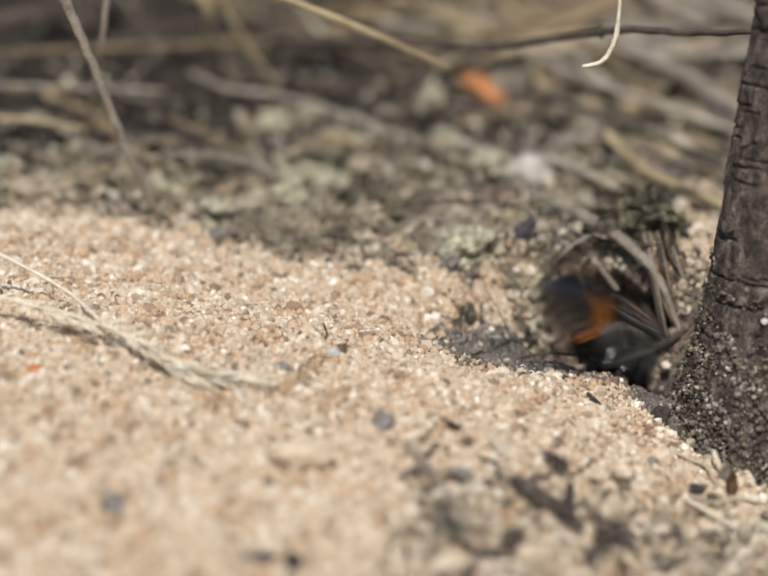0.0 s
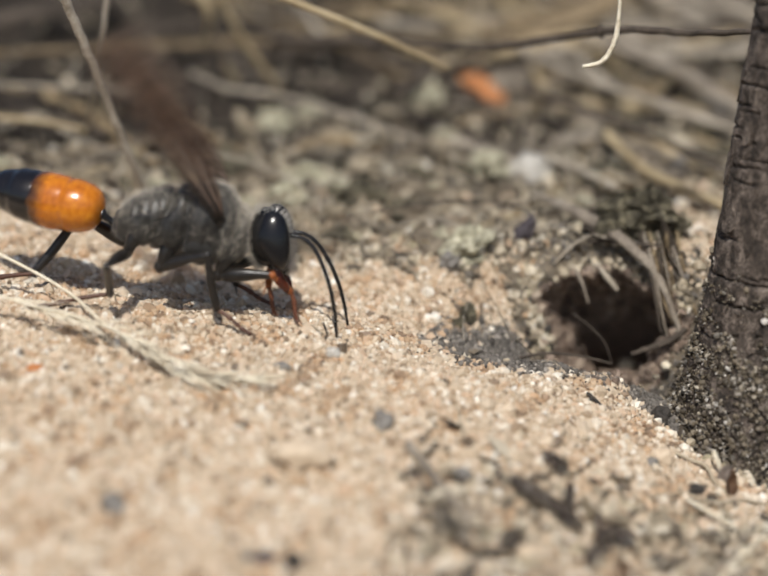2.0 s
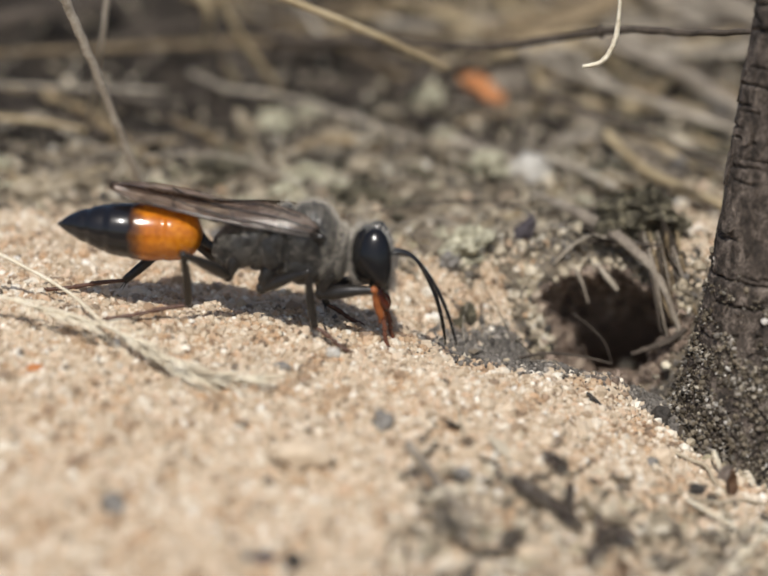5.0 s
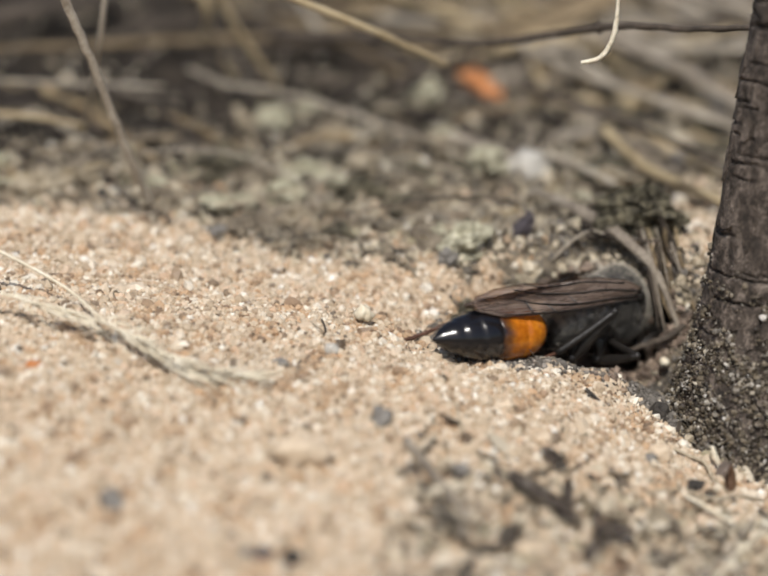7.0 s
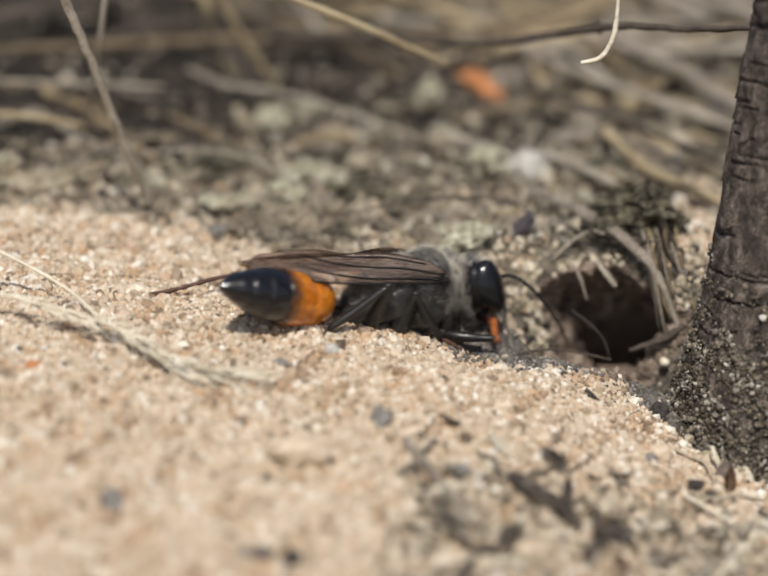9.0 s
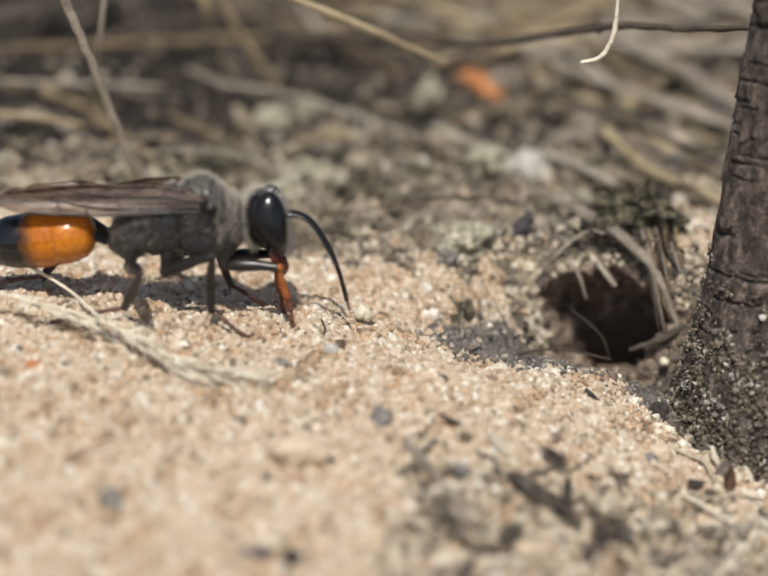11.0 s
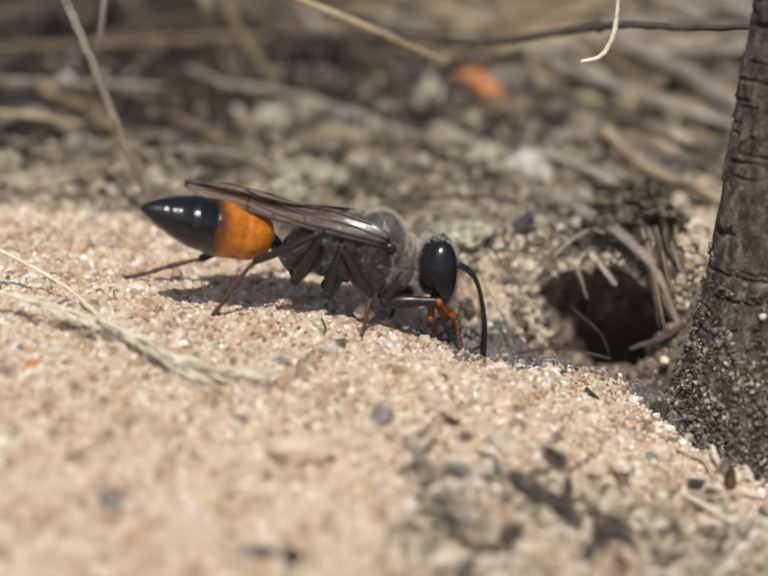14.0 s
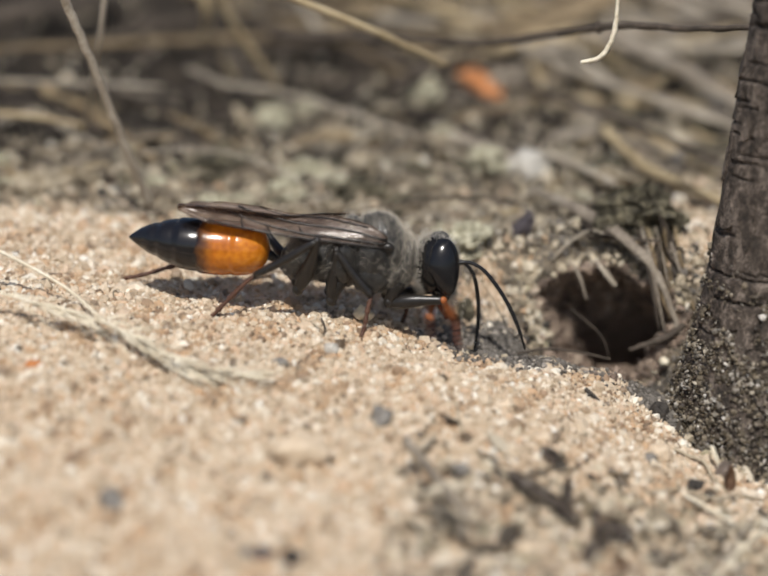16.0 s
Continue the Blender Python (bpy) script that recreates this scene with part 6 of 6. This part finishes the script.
# ---- movement ----
# the rows from which walk() keys the wasp: seconds; wing root x, y, z in millimetres; heading, nose-up; abdomen's pitch and turn, head's pitch against the thorax
WASP_ROWS = [
    (0.0, 17.3, 6.8, -5.7, 55, -37, 10, 8, 42),
    (0.1, 16.6, 6.6, -2.1, 38, -2, -4, 0, -18),
    (0.2, 13.3, 5.1, -0.4, 34, 2, -5, -8, -2),
    (0.3, 7.3, 2.6, 1.2, 25, 4, -18, 4, -14),
    (0.4, 4.7, 1.9, 1.4, 14, 5, -22, 28, -65),
    (0.5, -0.4, 0.2, 3.0, 8, 11, -27, 36, -18),
    (0.6, -2.9, -0.8, 3.8, 5, 10, -11, -12, -11),
    (0.7, -8.2, -0.9, 4.3, 0, 9, -5, -8, -21),
    (0.8, -8.4, -0.9, 5.0, 0, 4, -3, -8, -23),
    (0.9, -9.1, -0.9, 5.0, 0, -1, 0, -8, -15),
    (1.0, -10.9, -0.9, 5.3, 0, 2, 0, 4, -8),
    (1.2, -9.8, -0.9, 5.3, 0, 0, 6, -20, -8),
    (1.5, -12.7, -0.9, 5.3, 0, -1, -1, -12, 12),
    (1.7, -10.4, -0.9, 6.6, 0, -12, 10, 0, -8),
    (1.9, -10.3, -0.9, 7.2, 0, -20, 22, -16, -2),
    (2.0, -10.5, -0.9, 5.1, 0, -13, 4, -16, 6),
    (2.2, -11.9, -0.9, 5.3, 0, -12, 7, -4, 7),
    (2.5, -9.4, -0.9, 5.9, 0, -9, 15, 0, 0),
    (2.7, -10.4, -0.9, 7.1, 0, -9, 6, 0, -13),
    (3.0, -9.4, -0.9, 4.3, 0, -12, -5, -16, 11),
    (3.2, -8.9, -0.9, 4.2, 0, -11, 1, -12, 9),
    (3.5, -6.7, -0.9, 4.2, 0, -13, 5, 4, 10),
    (3.7, -8.2, -0.9, 6.6, 0, -20, 9, -16, -10),
    (4.0, -4.3, -0.8, 3.3, 0, -16, 0, 0, 11),
    (4.2, -7.0, -0.9, 5.6, 0, -12, 10, 4, 11),
    (5.2, -3.9, -1.7, 3.9, 0, -10, 5, 0, 0),
    (5.6, 8.0, 2.4, 0.6, 25, -8, 0, 0, 0),
    (5.9, 17.3, 8.8, -6.2, 50, -18, 0, 0, 10),
    (6.2, 23.5, 20.5, -21.5, 57, -48, 0, 0, 10),
    (6.35, 23.5, 20.5, -21.5, 57, -48, 0, 0, 10),
    (6.5, 22.6, 18.8, -19.0, 57, -48, 0, 0, 10),
    (6.6, 19.5, 13.5, -11.0, 54, -36, 0, 0, 10),
    (6.7, 17.5, 8.6, -5.8, 44, -14, 0, 0, 10),
    (6.8, 16.2, 6.4, -2.6, 38, -1, -9, 8, -14),
    (6.9, 16.2, 6.4, -2.5, 38, -1, -8, 4, -12),
    (7.0, 16.0, 6.3, -2.3, 37, -1, -5, 0, -10),
    (7.1, 15.3, 6.0, -2.0, 36, 0, -5, 0, -7),
    (7.3, 13.9, 5.3, -1.3, 34, 1, -5, 0, -4),
    (7.5, 12.5, 4.8, -0.5, 33, 3, -11, -4, 0),
    (7.7, 10.8, 4.1, 0.1, 30, 1, -10, 4, 9),
    (8.0, 9.0, 3.3, 0.4, 26, 0, -6, 4, 22),
    (8.3, 7.1, 3.6, 0.7, 16, 4, -12, 12, 2),
    (8.5, 6.6, 3.5, 0.2, 12, -3, -11, 8, 20),
    (8.7, 6.2, 3.4, 0.1, 8, -10, -11, 20, 4),
    (9.0, 3.0, 2.9, -0.2, 26, -4, -13, 14, 11),
    (9.1, 2.2, 2.7, -0.2, 25, -5, -14, 16, 5),
    (9.2, 1.7, 2.6, -0.0, 23, -4, -17, 16, -4),
    (9.8, -3.9, -1.7, 3.5, 8, 0, -6, 0, 0),
    (10.4, -9.8, -1.8, 5.3, 4, 0, 4, -8, -5),
    (10.9, -10.8, -1.8, 5.7, 4, 2, 6, -12, -8),
    (11.3, -12.0, -0.9, 5.2, 5, 1, 6, -16, -11),
    (11.5, -13.0, -0.9, 6.1, 6, 3, 8, -24, 4),
    (11.7, -12.7, -0.9, 6.5, 6, 1, 9, -16, 15),
    (12.0, -12.0, -0.9, 5.8, 8, 2, 9, -24, 3),
    (12.5, -12.1, -0.9, 5.2, 10, 6, 2, -20, -3),
    (13.0, -9.4, -0.9, 4.8, 10, 2, 7, -28, 5),
    (13.2, -7.5, -0.9, 4.7, 6, 0, 0, -4, -6),
    (13.4, -5.0, -0.9, 4.7, 0, -8, 1, -8, -4),
    (13.5, -3.7, -0.8, 4.5, 0, -9, -1, 4, 2),
    (14.0, 0.1, 0.3, 2.7, 4, -14, -5, 20, -7),
    (14.5, 0.1, 0.3, 2.7, 4, -12, -9, 16, -5),
    (14.8, 0.0, 0.3, 2.6, 4, -10, -8, 20, -10),
    (15.0, -0.1, 0.3, 2.5, 4, -8, -8, 16, -13),
    (15.5, 0.8, 0.3, 2.0, 4, -8, 0, -8, -5),
    (16.0, 0.0, 0.3, 2.7, 4, -8, 3, -8, -16),
]


def sample(t):
    """The wasp's state at t, gliding from key to key."""
    i = max(0, min(len(WASP_ROWS) - 2, sum(k[0] <= t for k in WASP_ROWS) - 1))
    a, b = WASP_ROWS[i], WASP_ROWS[i + 1]
    u = (t - a[0]) / (b[0] - a[0])
    u = min(1, max(0, u))
    u = u if b[0] - a[0] < 0.35 else u * u * (3 - 2 * u)
    return [p + (q - p) * u for p, q in zip(a[1:], b[1:])]


# seconds, and the slope of each feeler in degrees
FEELERS = [((0, 0.5, 1, 2, 2.5, 3, 3.5, 4, 7, 8.5, 9, 11.3, 12.5, 13, 13.5, 14.5, 15, 15.5, 16), (-30, -27, -60, -65, -66, -30, -66, -61, -40, -58, -42, -57, -68, -52, -71, -80, -55, -63, -51)),
           ((0, 0.5, 1, 2, 2.5, 3, 3.5, 4, 7, 8.5, 9, 11.3, 12.5, 13, 13.5, 14.5, 15, 15.5, 16), (-40, -70, -65, -60, -60, 0, -60, -66, -50, -64, -80, -54, -64, -58, -67, -84, -62, -70, -78))]


def head_pitch(t):
    """How far the face is raised; the head stays nearer to upright than the body."""
    state = sample(t)
    return 0.5 * (state[4] + 0.75 * state[7]) - 3


def wing_pose(s, t):
    """A wing's pose against the thorax, with one quick flick."""
    ab_pitch = sample(t)[5]
    lift = float(np.interp(t, [1.9, 1.967, 2.0, 2.033, 2.067, 2.1], [0, 0.55, 0.9, 1.2, 0.5, 0]))
    broad = float(np.interp(t, [0.0, 2.4, 3.0, 6.6, 7.2, 13.0, 13.4], [32, 32, 24, 24, 40, 40, 24]))
    m = Matrix.Translation((0.1, s * 2.0, 0.0)) @ pose(0, 0, 0, -s * (broad + 46 * lift), 45 * lift + 1.0 + 0.12 * max(0, -ab_pitch), s * (4 - 11 * lift))
    return metres(m)


def bone(a, b, up):
    x = (b - a).normalized()
    y = up.cross(x)
    y = y.normalized() if y.length > 1e-6 else x.orthogonal().normalized()
    z = x.cross(y)
    m = Matrix((x, y, z)).transposed().to_4x4()
    m.translation = a
    return m


def steep(t):
    """1 while the near hind shin stands steeply beside the body."""
    return float(np.interp(t, [6.8, 7.3, 9.2, 9.8, 13.1, 13.5], [0, 1, 1, 0, 0, 1]))


def stance(kind, s, t):
    """Where a foot rests against the body: the hind feet stand closer under it while the wasp scrapes, and the middle ones step back at the end."""
    scrape = float(np.interp(t, [10.6, 11.2, 13.0, 13.4], [0, 1, 1, 0]))
    late = float(np.interp(t, [13.1, 13.5], [0, 1]))
    if kind == "front":
        x, y = 4.8, 1.2
    elif kind == "middle":
        x, y = (2.0 - 3.6 * late if s < 0 else 3.0 - 2.0 * late), 2.6
    elif s < 0:
        x, y = -12.0 + 1.6 * scrape + 1.4 * steep(t), 2.0 + 0.6 * scrape - 0.4 * steep(t)
    else:
        x, y = -16.8, 2.0 + (2.6 if t > 10 else 4.2) * steep(t)
    return Vector((x, s * y, 0))


def metres(m):
    m = m.copy()
    m.translation = m.translation * MM
    return m


def motions():
    times = [round(0.1 * i, 2) for i in range(161)]
    body, belly, face, limbs = [], [], [], {}
    wing_rows = {s: [] for s in (-1, 1)}
    planted = {}
    for n, t in enumerate(times):
        x, y, z, yaw, nose, ab_pitch, ab_turn, hd = sample(t)
        W = pose(x, y, z, 0, -nose, yaw)
        body.append((t, metres(W)))
        belly.append((t, metres(Matrix.Translation(WAIST) @ pose(0, 0, 0, 0, -ab_pitch, ab_turn))))
        face.append((t, metres(Matrix.Translation(NECK) @ pose(0, 0, 0, 0, nose - head_pitch(t), 3 * math.sin(2.1 * t)))))
        for s in (-1, 1):
            wing_rows[s].append((t, wing_pose(s, t)))
        flat = pose(x, y, 0, 0, 0, yaw)
        inside = x > 12.5
        late = float(np.interp(t, [13.1, 13.5], [0, 1]))
        digging = (0.95 < t < 4.3) or (13.6 < t)
        for kind in HIPS:
            lf, lt, ls = BONES[kind]
            for s in (-1, 1):
                hip = W @ Vector((HIPS[kind][0], s * HIPS[kind][1], HIPS[kind][2]))
                ideal = flat @ stance(kind, s, t)
                ideal.z = ground_z(ideal.x, ideal.y) + 0.25
                key = kind, s
                rim, depth = mouth(np.array([W @ (stance(kind, s, t) + Vector((-1, 0, -3.6)))]))
                over = rim[0] < 1.3 and -5 < depth[0] < 9
                if inside or over:
                    st = stance(kind, s, t)
                    foot = W @ (Vector((-16, 3.4, -1.6)) if kind == "hind" and s > 0 else Vector((st.x * 0.8 - 1.5, st.y * 0.55, -3.9)))
                    planted[key] = foot
                elif kind == "front" and digging:
                    ph = math.pi * (n + (s > 0)) * 0.9
                    foot = ideal + flat.to_3x3() @ Vector((-0.6 + 0.8 * math.cos(ph), -s * 0.7, 0.3 + 0.4 * math.sin(ph)))
                    planted[key] = foot
                else:
                    old = planted.get(key, ideal)
                    slack = {"front": 0.4, "middle": 0.5, "hind": 0.8}[kind]
                    if (old - ideal).length > 2.4 * slack:
                        foot = ideal
                        planted[key] = foot
                    elif (old - ideal).length > 1.5 * slack and (n + (s > 0) + (kind == "middle")) % 2:
                        foot = ideal
                        planted[key] = foot
                    else:
                        foot = old
                way = {"front": Vector((0.2, s * 0.1, -0.97)), "middle": Vector((0.75 - 1.0 * late, s * 0.2, -0.5 - 0.4 * late)), "hind": Vector((-0.97 + (0.15 if s < 0 else 0.05) * late, s * 0.1, -0.14 - (0.38 if s < 0 else 0.1) * late))}[kind]
                way = (flat.to_3x3() @ way).normalized()
                ankle = foot - way * ls
                if kind == "hind" and s < 0 and steep(t) > 0:
                    ankle = ankle.lerp(W @ Vector((-7.9, -1.9, -2.7)), steep(t))
                    way = (foot - ankle).normalized()
                reach = ankle - hip
                if reach.length > (lf + lt) * 0.985:
                    ankle = hip + reach.normalized() * (lf + lt) * 0.985
                    way = (foot - ankle).normalized()
                    reach = ankle - hip
                if reach.length < abs(lf - lt) + 0.6:
                    ankle = hip + reach.normalized() * (abs(lf - lt) + 0.6)
                    reach = ankle - hip
                d = reach.length
                c = (lf * lf + d * d - lt * lt) / (2 * lf * d)
                c = max(-1, min(1, c))
                pole = {"front": Vector((1.0, s * 0.2, 0.1)), "middle": Vector((0.5, s * 0.35, 1.0)), "hind": Vector((0.3, s * 0.5, 1.0))}[kind]
                pole = flat.to_3x3() @ pole
                pole = (pole - reach * (pole.dot(reach) / d / d)).normalized()
                knee = hip + reach / d * lf * c + pole * lf * math.sqrt(max(0, 1 - c * c))
                F, T = bone(hip, knee, pole), bone(knee, ankle, pole)
                S = bone(ankle, ankle + way, Vector((0, 0, 1)))
                for i, m in enumerate((W.inverted() @ F, F.inverted() @ T, F.inverted() @ S)):
                    limbs.setdefault((kind, s, i), []).append((t, metres(m)))
    # a pale grain that the wasp throws out of the burrow
    spot = Vector(THROWN) + Vector((0, 0, 0.62))
    rest = Vector(MOUTH) + Vector(INTO) * 9 + Vector((0, 0, -2.4))
    lip = Vector((8.0, 3.4, ground_z(8.0, 3.4) + 2.2))
    walk(bpy.data.objects["thrown_pebble"], [(t, metres(Matrix.Translation(p) @ pose(0, 0, 0, 0, r, 0))) for t, p, r in (
        (0.0, rest, 0), (6.45, rest, 0), (6.6, rest.lerp(Vector(MOUTH), 0.9), -40), (6.7, lip, -90), (6.85, spot, -150), (7.0, spot, -150), (16.0, spot, -150))])
    walk(WASP, body)
    walk(ABDOMEN, belly)
    walk(HEAD, face)
    for s in (-1, 1):
        extra = [(t, wing_pose(s, t)) for t in (1.967, 2.033, 2.067)]
        walk(WINGS[s], sorted(wing_rows[s] + extra, key=lambda row: row[0]))
    for (kind, s, i), rows in limbs.items():
        walk(LEGS[kind, s][i], rows)
    swing = 0
    for ob in HEAD.children:
        if ob.name.startswith("antenna"):
            base = ob.location.copy()
            swing += 1
            rows = []
            for t in times:
                want = np.interp(t, *FEELERS[swing - 1])
                m = pose(0, 0, 0, 0, -(want + 33 - head_pitch(t)), 4 * math.sin(2.6 * t + swing) * (1 if swing == 1 else -1))
                m.translation = base
                rows.append((t, m))
            walk(ob, rows)


motions()
